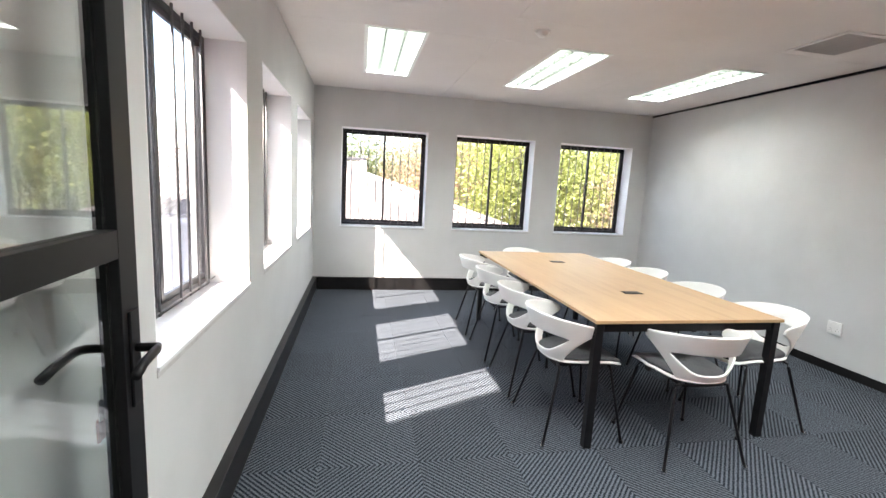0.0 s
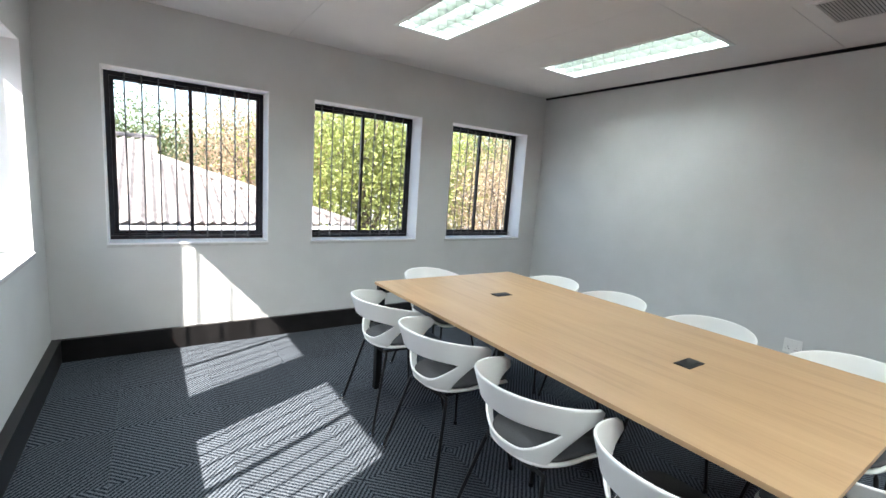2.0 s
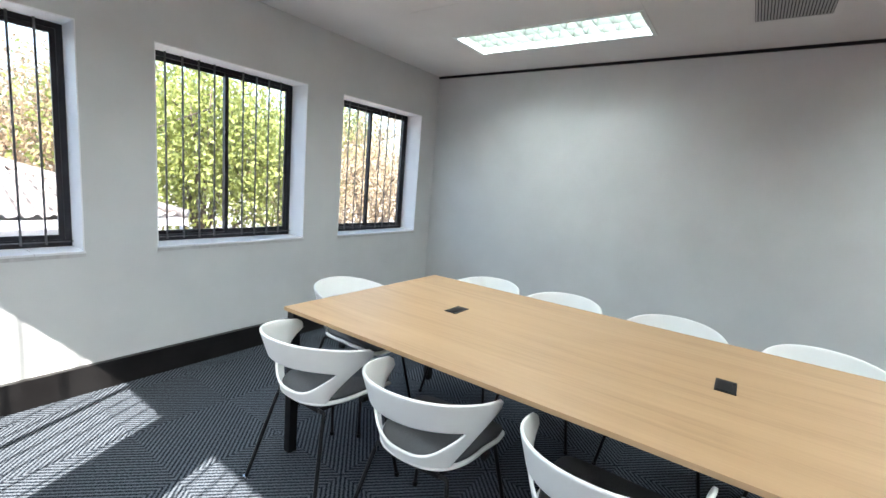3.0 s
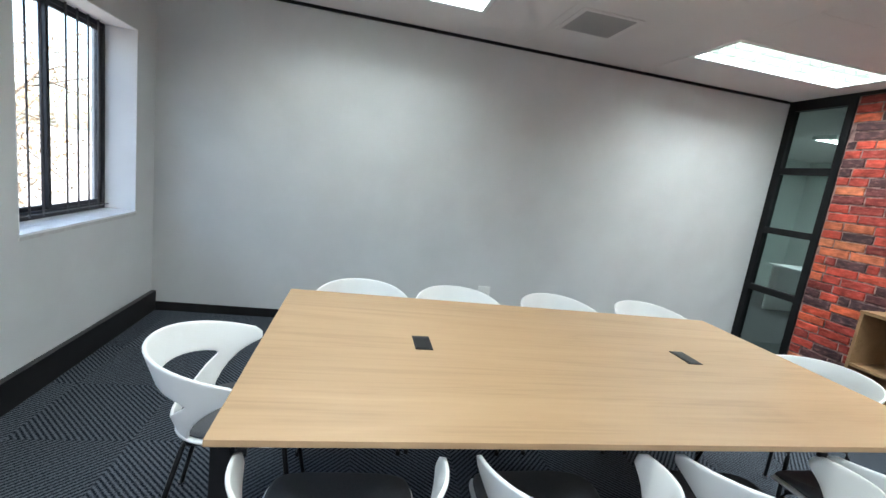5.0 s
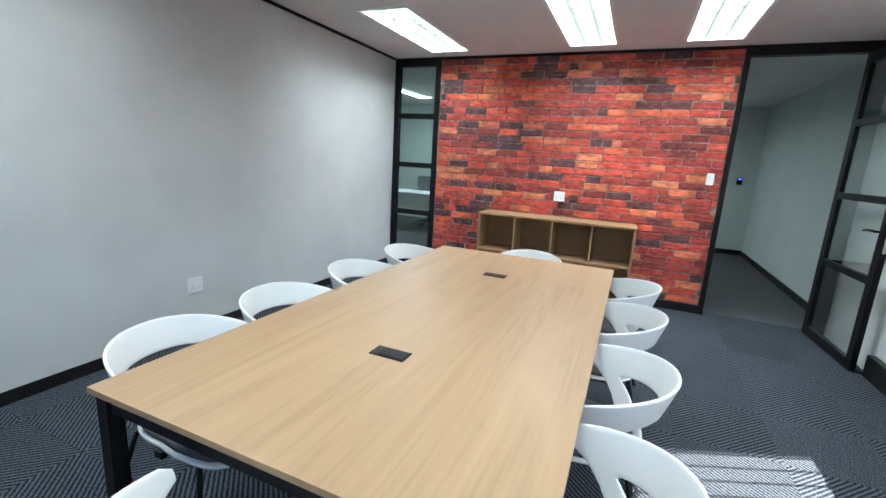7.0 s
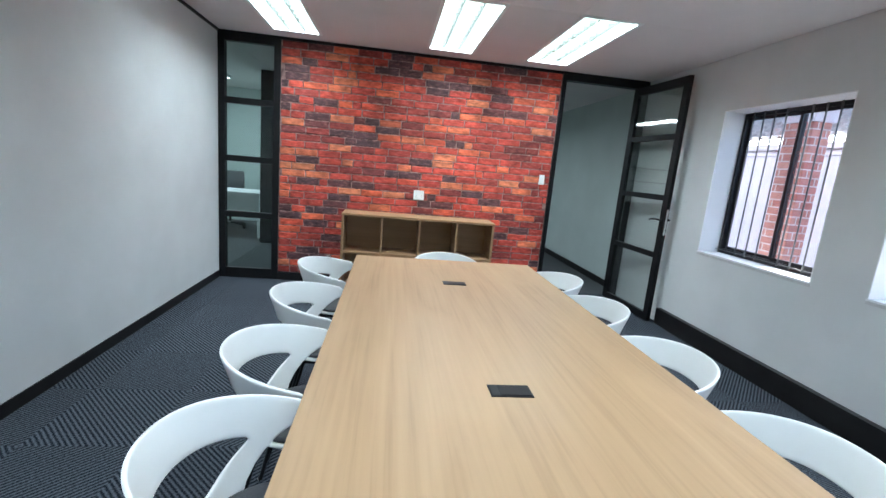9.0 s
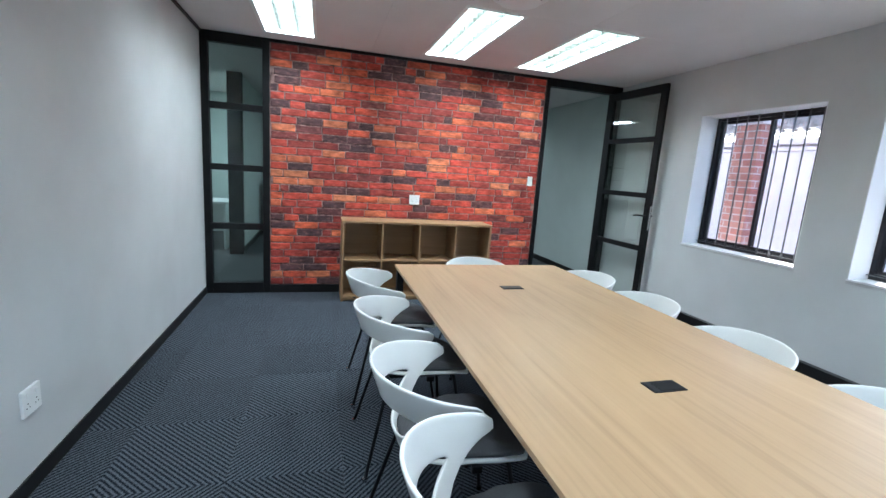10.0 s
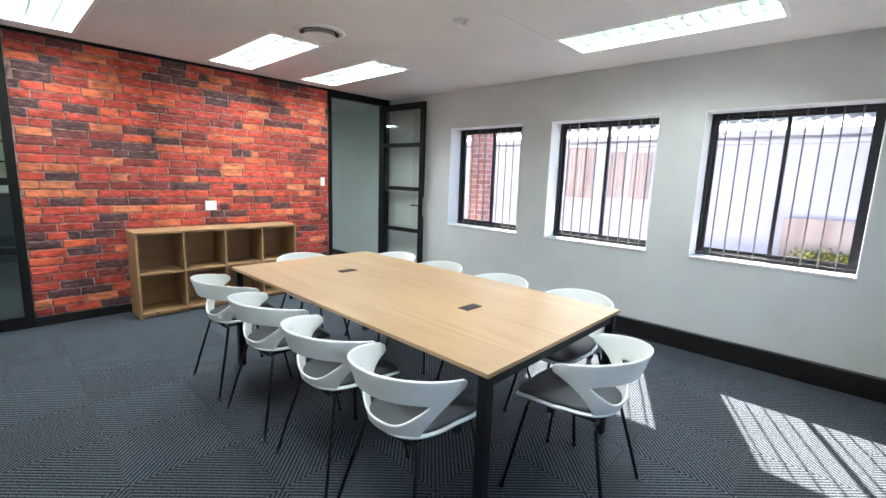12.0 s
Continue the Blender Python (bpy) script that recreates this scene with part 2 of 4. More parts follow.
GLASS = glass("clear_glass", (0.95, 0.97, 0.96))
DOOR_GLASS = glass("reflective_door_glass", (0.93, 0.96, 0.94), 2.4)
TINTED = glass("greenish_partition_glass", (0.80, 0.87, 0.85))


# ---- mesh helpers ----
def box(bm, a, b, m=None):
    """A box between two corners."""
    vs = [bm.verts.new((x, y, z)) for x in (a[0], b[0]) for y in (a[1], b[1]) for z in (a[2], b[2])]
    if m is not None:
        for v in vs:
            v.co = m @ v.co
    for i in ((0, 1, 3, 2), (4, 6, 7, 5), (0, 4, 5, 1), (2, 3, 7, 6), (0, 2, 6, 4), (1, 5, 7, 3)):
        bm.faces.new([vs[k] for k in i])
    return bm


def boxes(*pairs, bevel=0.0):
    bm = bmesh.new()
    for a, b in pairs:
        box(bm, a, b)
    if bevel:
        bmesh.ops.bevel(bm, geom=bm.edges[:], offset=bevel, segments=2, affect="EDGES", profile=0.6)
    return bm


def tube(bm, pts, r, sides=8, r_end=None):
    """A round bar swept along points."""
    pts = [Vector(p) for p in pts]
    rings = []
    for i, p in enumerate(pts):
        d = (pts[min(i + 1, len(pts) - 1)] - pts[max(i - 1, 0)]).normalized()
        u = d.cross(Vector((0, 0, 1)) if abs(d.z) < 0.95 else Vector((1, 0, 0))).normalized()
        v = d.cross(u)
        k = r if r_end is None else r + (r_end - r) * i / (len(pts) - 1)
        rings.append([bm.verts.new(p + k * (math.cos(a) * u + math.sin(a) * v)) for a in (2 * math.pi * j / sides for j in range(sides))])
    for a, b in zip(rings, rings[1:]):
        for j in range(sides):
            bm.faces.new((a[j], a[(j + 1) % sides], b[(j + 1) % sides], b[j]))
    bm.faces.new(rings[0][::-1])
    bm.faces.new(rings[-1])
    return bm


def mesh_of(name, bm, mat, smooth=False):
    bmesh.ops.recalc_face_normals(bm, faces=bm.faces[:])
    me = bpy.data.meshes.new(name)
    bm.to_mesh(me)
    bm.free()
    me.materials.append(mat)
    if smooth:
        me.polygons.foreach_set("use_smooth", [True] * len(me.polygons))
    return me


def part(name, bm, mat, parent=None, label="", smooth=False):
    ob = new(name, mesh_of(name, bm, mat, smooth))
    ob.parent = parent
    if label:
        tagged(ob, label)
    return ob


def thing(name, m, label, category, group="", kind=""):
    ob = new(name)
    ob.matrix_world = m
    return tagged(ob, label, category, group, kind)


def structure(name, bm, mat, label, category):
    return tagged(part(name, bm, mat), label, category, kind="structure")


# ---- walls, ceiling, floor ----
def wall_boxes(spans, length0, length1, flip, inner, outer):
    """Boxes of a wall with window openings; flip: the wall runs along y."""
    out = []
    edges = [length0] + [v for s in spans for v in s] + [length1]
    for i in range(0, len(edges), 2):
        out.append((edges[i], edges[i + 1], 0.0, H + 0.1))
    for a, b in spans:
        out += [(a, b, 0.0, SILL), (a, b, HEAD, H + 0.1)]
    res = []
    for a, b, z0, z1 in out:
        res.append(((inner, a, z0), (outer, b, z1)) if flip else ((a, inner, z0), (b, outer, z1)))
    return boxes(*res)


structure("wall_west", wall_boxes(WEST, -0.1, L, True, 0.0, -WT), WALL, "grey painted wall with three deep windows", "wall")
structure("wall_north", wall_boxes(NORTH, -WT, W + 0.12, False, L, L + WT), WALL, "grey painted wall with three barred windows", "wall")
structure("wall_east", boxes(((W, -0.1, 0), (W + 0.12, L, H + 0.1))), WALL, "plain light grey painted partition wall", "wall")

# ceiling: boards with fine joints, and holes for the lights
LIGHTS = [(0.595, 3.31, 0), (2.105, 3.31, 0), (3.61, 3.31, 0), (1.095, 0.24, 1), (2.105, 0.24, 1), (3.60, 0.24, 1)]
LW, LL = 0.45, 1.40


def ceiling():
    bm = bmesh.new()
    xs = sorted({0.0, W} | {v for x, y, _ in LIGHTS for v in (x, x + LW)})
    ys = [0.0, 0.24, 0.24 + LL, 3.31, 3.31 + LL, L]
    joints_x, joints_y = [0.0, 1.57, 3.06, W], [0.0, 1.66, 2.83, 3.29, L]
    holes = [(x, x + LW, y, y + LL) for x, y, _ in LIGHTS]
    gap = 0.0015
    gx = sorted(set(xs) | {v for j in joints_x[1:-1] for v in (j - gap, j + gap)})
    gy = sorted(set(ys) | {v for j in joints_y[1:-1] for v in (j - gap, j + gap)})
    for x0, x1 in zip(gx, gx[1:]):
        for y0, y1 in zip(gy, gy[1:]):
            cx, cy = (x0 + x1) / 2, (y0 + y1) / 2
            if any(a < cx < b and c < cy < d for a, b, c, d in holes):
                continue
            slot = (x1 - x0 < 0.004 or y1 - y0 < 0.004) and (cx + cy * 3) % 1.1 < 0.8
            z = H + (0.004 if slot else 0.0)
            box(bm, (x0, y0, z), (x1, y1, H + 0.02))
    return bm


structure("ceiling", ceiling(), CEIL, "white boarded ceiling with fine joints", "ceiling")
structure("roof_slab", boxes(((-0.4, -4.6, H + 0.14), (8.0, L + 0.5, H + 0.3))), CEIL, "plain slab above the ceiling", "roof")
structure("floor", boxes(((-WT, -0.1, -0.2), (W + 0.12, L + WT, -0.004))), OFFICE_FLOOR, "floor under the carpet tiles", "floor")
structure("baseboard", boxes(((0.0, 0.90, 0), (0.052, L, 0.165)), bevel=0.003), SKIRT, "tall black painted skirting", "skirting")
structure("baseboard", boxes(((0.052, L - 0.035, 0), (W, L, 0.165)), bevel=0.003), SKIRT, "tall black painted skirting", "skirting")
structure("baseboard", boxes(((W - 0.010, 0.03, 0), (W, L - 0.035, 0.075)), bevel=0.003), SKIRT, "low black painted skirting", "skirting")
structure("baseboard", boxes(((1.03, -0.004, 0), (4.03, 0.016, 0.085)), bevel=0.003), SKIRT, "low black painted skirting", "skirting")
structure("trim", boxes(((W - 0.018, 0.03, H - 0.022), (W, L, H))), BLACK, "thin black strip under the ceiling", "trim")
structure("trim", boxes(((1.03, -0.01, H - 0.03), (4.03, 0.012, H))), BLACK, "thin black strip above the bricks", "trim")


# ---- windows ----
def window(name, m, width, label):
    w = thing(name, m, label, "window", "barred windows", "structure")
    hz = HEAD - SILL
    t = 0.006
    d0, d1 = 0.195, 0.245
    part("reveal_side", boxes(((0, 0.0, 0), (t, d0, hz))), WHITE, w)
    part("reveal_side", boxes(((width - t, 0.0, 0), (width, d0, hz))), WHITE, w)
    part("reveal_head", boxes(((t, 0.0, hz - t), (width - t, d0, hz))), WHITE, w)
    sill = part("window_sill", boxes(((-0.004, -0.004, -0.02), (width + 0.004, d0, 0.006)), bevel=0.002), GROUT_PALE, w, "pale sill bed")
    for k in range(5):
        a, b = -0.004 + k * (width + 0.008) / 5, -0.004 + (k + 1) * (width + 0.008) / 5
        part("sill_tile", boxes(((a + 0.001, -0.009, 0.0), (b - 0.001, d0, 0.014)), bevel=0.002), TILE, sill)
    f = 0.036
    part("window_frame", boxes(((0, d0, 0.0), (f, d1, hz)), ((width - f, d0, 0.0), (width, d1, hz)), ((f, d0, hz - f), (width - f, d1, hz)),
                               ((f, d0, 0.0), (width - f, d1, 0.055))), ALU, w, "dark aluminium frame")
    mid = width / 2
    for x0, x1, dy in ((f, mid + 0.014, 0.028), (mid - 0.014, width - f, 0.006)):
        y0, y1 = d0 + dy, d0 + dy + 0.016
        s = 0.026
        sash = part("sash", boxes(((x0, y0, 0.055), (x0 + s, y1, hz - f)), ((x1 - s, y0, 0.055), (x1, y1, hz - f)),
                                  ((x0 + s, y0, hz - f - s), (x1 - s, y1, hz - f)), ((x0 + s, y0, 0.055), (x1 - s, y1, 0.055 + s))), ALU, w)
        p = part("pane", boxes(((x0 + s, y0 + 0.006, 0.055 + s), (x1 - s, y0 + 0.010, hz - f - s))), GLASS, sash)
        p.visible_shadow = False
    for i in range(8):
        k = i + 1 + (1 if i > 3 else 0)
        x = f * 0.6 + (width - 1.2 * f) * k / 10
        b = bmesh.new()
        tube(b, [(x, 0.172, 0.030), (x, 0.172, hz - 0.006)], 0.006, 6)
        part("bar", b, ROD, w, smooth=True)
    b = bmesh.new()
    tube(b, [(0.006, 0.172, 0.045), (width - 0.006, 0.172, 0.045)], 0.004, 6)
    part("cross_bar", b, ROD, w, smooth=True)
    return w


for i, (a, b) in enumerate(WEST):
    window(f"window_{i + 1}", pose(0, a, SILL, 0, 0, 90), b - a, "sliding window with dark frame, steel bars and white sill")
for i, (a, b) in enumerate(NORTH):
    window(f"window_{i + 4}", pose(a, L, SILL), b - a, "sliding window with dark frame, steel bars, trees outside")


# ---- recessed lights ----
def troffer(x, y, bright):
    g = thing("ceiling_light", pose(x, y, H), "recessed fluorescent light with white louvre grid, switched on", "ceiling light", "recessed lights in the ceiling")
    e = 0.014
    part("frame", boxes(((-e, -e, -0.004), (e, LL + e, 0.004)), ((LW - e, -e, -0.004), (LW + e, LL + e, 0.004)),
                        ((e, -e, -0.004), (LW - e, e, 0.004)), ((e, LL - e, -0.004), (LW - e, LL + e, 0.004))), LOUVRE, g)
    part("housing", boxes(((0.0, 0.0, 0.004), (0.006, LL, 0.10)), ((LW - 0.006, 0.0, 0.004), (LW, LL, 0.10)), ((0.006, 0.0, 0.004), (LW - 0.006, 0.006, 0.10)),
                          ((0.006, LL - 0.006, 0.004), (LW - 0.006, LL, 0.10)), ((0, 0, 0.10), (LW, LL, 0.106))), LOUVRE, g)
    for k in (1, 2):
        xx = LW * k / 3
        bm = bmesh.new()
        vs = [bm.verts.new((xx + dx, yy, zz)) for yy in (0.008, LL - 0.008) for dx, zz in ((-0.012, 0.052), (0.012, 0.052), (0.002, 0.002), (-0.002, 0.002))]
        for q in ((0, 1, 2, 3), (7, 6, 5, 4), (0, 4, 5, 1), (1, 5, 6, 2), (2, 6, 7, 3), (3, 7, 4, 0)):
            bm.faces.new([vs[j] for j in q])
        part("louvre_rail", bm, BLADE, g)
    n = 13
    blade = None
    for k in range(1, n):
        yy = LL * k / n
        if blade is None:
            bm = bmesh.new()
            vs = [bm.verts.new((xx, dy, zz)) for xx in (0.008, LW - 0.008) for dy, zz in ((-0.009, 0.048), (0.009, 0.048), (0.0015, 0.004), (-0.0015, 0.004))]
            for q in ((0, 1, 2, 3), (7, 6, 5, 4), (0, 4, 5, 1), (1, 5, 6, 2), (2, 6, 7, 3), (3, 7, 4, 0)):
                bm.faces.new([vs[j] for j in q])
            blade = mesh_of("louvre_blade", bm, BLADE)
        o = new("louvre_blade", blade)
        o.parent, o.location = g, (0, yy, 0)
    d = bpy.data.lights.new("fluorescent_tubes", "AREA")
    d.shape, d.size, d.size_y, d.energy, d.color = "RECTANGLE", LW - 0.04, LL - 0.04, LAMP_W * bright, LAMP_COLOR
    lamp = new("fluorescent_tubes", d)
    lamp.matrix_world = pose(x + LW / 2, y + LL / 2, H + 0.085)


for x, y, south in LIGHTS:
    troffer(x, y, 0.78 if south else 0.52)


def smoke_detector():
    g = thing("smoke_detector", pose(1.82, 3.0, H), "small round white smoke detector on the ceiling", "smoke detector")
    bm = bmesh.new()
    bmesh.ops.create_cone(bm, cap_ends=True, segments=28, radius1=0.052, radius2=0.052, depth=0.014, matrix=pose(0, 0, -0.007))
    part("base", bm, SOCKET, g)
    bm = bmesh.new()
    bmesh.ops.create_cone(bm, cap_ends=True, segments=28, radius1=0.026, radius2=0.044, depth=0.026, matrix=pose(0, 0, -0.027))
    bmesh.ops.bevel(bm, geom=[e for e in bm.edges if e.is_boundary is False and abs(e.verts[0].co.z - e.verts[1].co.z) < 1e-4], offset=0.004, segments=2, affect="EDGES")
    part("cap", bm, SOCKET, g, smooth=False)


def round_diffuser():
    g = thing("air_diffuser", pose(2.31, 1.96, H), "round white ceiling air diffuser with raised disc", "air diffuser")

    def ring(r0, r1, z0, z1, n=40):
        bm = bmesh.new()
        prof = [(r0, z0), (r1, z1), (r1 - 0.004, z1 - 0.006), (r0, z0 - 0.006)]
        rows = [[bm.verts.new((r * math.cos(2 * math.pi * k / n), r * math.sin(2 * math.pi * k / n), z)) for r, z in prof] for k in range(n)]
        for a, b in zip(rows, rows[1:] + rows[:1]):
            for j in range(4):
                bm.faces.new((a[j], a[(j + 1) % 4], b[(j + 1) % 4], b[j]))
        return bm

    part("flange", ring(0.150, 0.200, -0.006, 0.0), WHITE, g, smooth=True)
    # dark ring painted as the shade in the gap behind the disc
    part("throat_shade", ring(0.120, 0.155, -0.001, -0.003), DARK, g)
    bm = bmesh.new()
    bmesh.ops.create_cone(bm, cap_ends=True, segments=40, radius1=0.138, radius2=0.125, depth=0.012, matrix=pose(0, 0, -0.036))
    part("disc", bm, WHITE, g)
    bm = bmesh.new()
    tube(bm, [(0, 0, -0.031), (0, 0, 0)], 0.02, 10)
    part("stem", bm, DARK, g)


def square_vent():
    g = thing("return_air_vent", pose(3.85, 2.55, H), "square grey ceiling return air vent with slats", "air vent")
    s, e = 0.185, 0.035
    part("frame", boxes(((-s - e, -s - e, -0.006), (-s, s + e, 0)), ((s, -s - e, -0.006), (s + e, s + e, 0)), ((-s, -s - e, -0.006), (s, -s, 0)),
                        ((-s, s, -0.006), (s, s + e, 0))), CEIL, g)
    # dark sheet for the shade between the slats
    part("backing", boxes(((-s, -s, -0.002), (s, s, 0))), DARK, g)
    me = None
    for k in range(24):
        if me is None:
            me = mesh_of("slat", boxes(((-s, -0.005, -0.006), (s, 0.005, -0.003)), bevel=0.001), VENT)
        o = new("slat", me)
        o.parent, o.location = g, (0, -s + (k + 0.5) * 2 * s / 24, 0)


smoke_detector()
round_diffuser()
square_vent()


# ---- black framed partition: door and side glazing ----
def glazed(parent, x0, x1, z0, z1, rails, y0, y1, stile, rail, top, bottom, mat):
    """Stiles, rails and panes in the plane of y."""
    part("stile", boxes(((x0, y0, z0), (x0 + stile, y1, z1)), bevel=0.002), BLACK, parent)
    part("stile", boxes(((x1 - stile, y0, z0), (x1, y1, z1)), bevel=0.002), BLACK, parent)
    zs = [(z0, z0 + bottom)] + [(z - rail / 2, z + rail / 2) for z in rails] + [(z1 - top, z1)]
    for a, b in zs:
        part("rail", boxes(((x0 + stile, y0, a), (x1 - stile, y1, b)), bevel=0.002), BLACK, parent)
    ym = (y0 + y1) / 2
    for (_, a), (b, _) in zip(zs, zs[1:]):
        p = part("pane", boxes(((x0 + stile, ym - 0.003, a), (x1 - stile, ym + 0.003, b))), mat, parent)
        p.visible_shadow = False


side = thing("window_7", pose(0, 0, 0), "tall black framed side glazing of four panes", "window", kind="structure")
glazed(side, 4.03, 4.64, 0.0, H, (0.70, 1.29, 1.875), -0.055, 0.012, 0.065, 0.062, 0.095, 0.11, TINTED)

jambs = thing("door_frame", pose(0, 0, 0), "black metal door frame beside the brick wall", "door frame", kind="structure")
part("jamb", boxes(((0.0, -0.075, 0), (0.125, 0.012, H)), bevel=0.002), BLACK, jambs)
part("jamb", boxes(((0.985, -0.075, 0), (1.03, 0.022, H)), bevel=0.002), BLACK, jambs)
part("header", boxes(((0.125, -0.075, 2.45), (0.985, 0.012, H)), bevel=0.002), BLACK, jambs)

leaf = thing("door_1", pose(0.158, 0.03, 0.012, 0, 0, 93.2), "black framed glass door of four panes, standing open", "door", kind="structure")
glazed(leaf, 0.0, 0.86, 0.0, 2.425, (0.685, 1.268, 1.868), -0.02, 0.02, 0.075, 0.055, 0.085, 0.075, DOOR_GLASS)
for sgn in (-1, 1):
    bm = bmesh.new()
    y = 0.02 * sgn
    tube(bm, [(0.825, y, 1.05), (0.825, y + 0.045 * sgn, 1.05), (0.80, y + 0.050 * sgn, 1.053), (0.74, y + 0.050 * sgn, 1.05), (0.70, y + 0.052 * sgn, 1.042)], 0.009, 10)
    part("lever_handle", bm, BLACK, leaf, "black lever handle", smooth=True)
    part("handle_plate", boxes(((0.805, min(y, y + 0.006 * sgn), 0.93), (0.845, max(y, y + 0.006 * sgn), 1.13)), bevel=0.002), BLACK, leaf)
part("lock_plate", boxes(((0.860, -0.011, 0.90), (0.863, 0.011, 1.16)), bevel=0.001), CHROME, leaf, "steel lock plate on the door edge")
RED = material("red_key_tag", (0.30, 0.08, 0.06), 0.4, color2=(0.36, 0.12, 0.10), scale=40)
bm = boxes(((0.815, 0.026, 0.945), (0.821, 0.040, 0.97)), ((0.808, 0.038, 0.90), (0.832, 0.042, 0.945)), bevel=0.001)
part("key", bm, CHROME, leaf, "steel key in the lock")
part("key_tag", boxes(((0.806, 0.041, 0.855), (0.834, 0.046, 0.905)), bevel=0.002), RED, leaf, "small red key tag")


# ---- brick wall backing ----
structure("wall_south", boxes(((1.03, -0.09, 0), (4.03, -0.006, H + 0.1))), GROUT, "red brick feature wall", "wall")


# ---- table ----
def table():
    g = thing("meeting_table", pose(0, 0, 0), "long rectangular light oak meeting table with black metal legs", "table")
    top = part("tabletop", boxes(((TX0, TY0, TZ - 0.018), (TX1, TY1, TZ)), bevel=0.0012), OAK, g, "light oak laminate top")
    s = 0.044
    for x in (TX0 + 0.012, TX1 - 0.012 - s):
        for y in (TY0 + 0.012, TY1 - 0.012 - s):
            part("leg", boxes(((x, y, 0), (x + s, y + s, TZ - 0.018)), bevel=0.002), LEGM, g)
    a, b = TX0 + 0.02, TX1 - 0.02
    c, d = TY0 + 0.02, TY1 - 0.02
    z0, z1 = TZ - 0.070, TZ - 0.0185
    for q in (((a + s, c, z0), (b - s, c + 0.04, z1)), ((a + s, d - 0.04, z0), (b - s, d, z1)),
              ((a + 0.10, c + 0.04, z0), (a + 0.14, d - 0.04, z1)), ((b - 0.14, c + 0.04, z0), (b - 0.10, d - 0.04, z1))):
        part("apron", boxes(q, bevel=0.002), LEGM, g)
    for y in (2.545, 3.725):
        u = part("power_box", boxes(((2.388, y - 0.034, TZ - 0.02), (2.516, y + 0.034, TZ + 0.003)), bevel=0.0015), LEGM, g, "black cable flap set in the top")
        part("flap", boxes(((2.394, y - 0.020, TZ + 0.003), (2.488, y + 0.029, TZ + 0.005)), bevel=0.0008), BLACK, u)
        part("slot", boxes(((2.488, y - 0.029, TZ + 0.003), (2.511, y + 0.029, TZ + 0.0042))), DARK, u)
    return g


table()


# ---- chairs ----
def chair():
    g = thing("chair", pose(0, 0, 0), "white plastic shell chair with grey seat pad and black legs", "chair", "chairs round the table")

    def point(th, v, inset=0.0):
        """The shell: th round the back in degrees, v from the seat up to the rim."""
        a = radians(th)
        sn, cs = math.sin(a), math.cos(a)
        x = math.copysign(abs(sn) ** 0.94, sn) * (0.190 + 0.060 * v - inset)
        y = -math.copysign(abs(cs) ** 0.94, cs) * (0.190 + 0.102 * v ** 0.9 - inset) - 0.002
        ztop = 0.750 - 0.056 * (abs(th) / 95) ** 2
        return Vector((x, y, 0.470 + (ztop - 0.470) * v))

    def span(v):
        lean = 50 + 45 * min(v / 0.82, 1.0) ** 1.1
        return lean - (5.0 * (1 - math.sqrt(max(0.0, 1 - ((v - 0.90) / 0.10) ** 2))) if v > 0.90 else 0.0)

    bm = bmesh.new()
    n, hole = 56, 59.0
    cols = []
    for i in range(n + 1):
        u = -1 + 2 * i / n
        lo_th = lambda v: u * span(v)
        th = u * span(0.5)
        inside = abs(th) < hole
        vlo = 0.15 + 0.35 * (abs(th) / hole) ** 4 if inside else 0.54
        vhi = 0.60 - 0.04 * (abs(th) / hole) ** 4 if inside else 0.54
        lower = [bm.verts.new(point(lo_th(vlo * k / 4), vlo * k / 4)) for k in range(5)]
        upper = [bm.verts.new(point(lo_th(vhi + (1 - vhi) * k / 8), vhi + (1 - vhi) * k / 8)) for k in range(9)]
        cols.append((lower, upper))
    for (a, c), (b, d) in zip(cols, cols[1:]):
        for p, q in ((a, b), (c, d)):
            for k in range(len(p) - 1):
                bm.faces.new((p[k], q[k], q[k + 1], p[k + 1]))
    bmesh.ops.remove_doubles(bm, verts=bm.verts[:], dist=0.0008)
    bmesh.ops.recalc_face_normals(bm, faces=bm.faces[:])
    shell = part("backrest", bm, PLASTIC, g, "white plastic wrap-round back with open slot", smooth=True)
    sol = shell.modifiers.new("thickness", "SOLIDIFY")
    sol.thickness, sol.offset = 0.011, 0.0
    bev = shell.modifiers.new("rounded", "BEVEL")
    bev.width, bev.segments, bev.limit_method, bev.angle_limit = 0.004, 2, "ANGLE", radians(50)

    def outline(grow, n=48):
        pts = []
        for k in range(n):
            a = 2 * math.pi * k / n
            cx, cy = math.cos(a), math.sin(a)
            e = 0.50 if cy > 0 else 0.80
            hw, hd = (0.208 if cy > 0 else 0.194) + grow, 0.228 + grow
            pts.append((math.copysign(abs(cx) ** e, cx) * hw, math.copysign(abs(cy) ** e, cy) * hd + 0.030))
        return pts

    def slab(grow, z0, z1, dome, lift):
        bm = bmesh.new()
        rows = []
        for f, z in ((0.93, z0), (1.0, z0 + 0.3 * (z1 - z0)), (1.0, z0 + 0.7 * (z1 - z0)), (0.95, z1), (0.6, z1 + dome), (0.25, z1 + dome * 1.15)):
            rows.append([bm.verts.new((x * f, (y - 0.030) * f + 0.030, z + lift * max(0.0, (abs(x) / 0.22) ** 2 - 0.45) * 0.6
                                       - 0.028 * max(0.0, (y - 0.12) / 0.12) ** 2)) for x, y in outline(grow)])
        for a, b in zip(rows, rows[1:]):
            for j in range(len(a)):
                bm.faces.new((a[j], a[(j + 1) % len(a)], b[(j + 1) % len(a)], b[j]))
        bm.faces.new(rows[0][::-1])
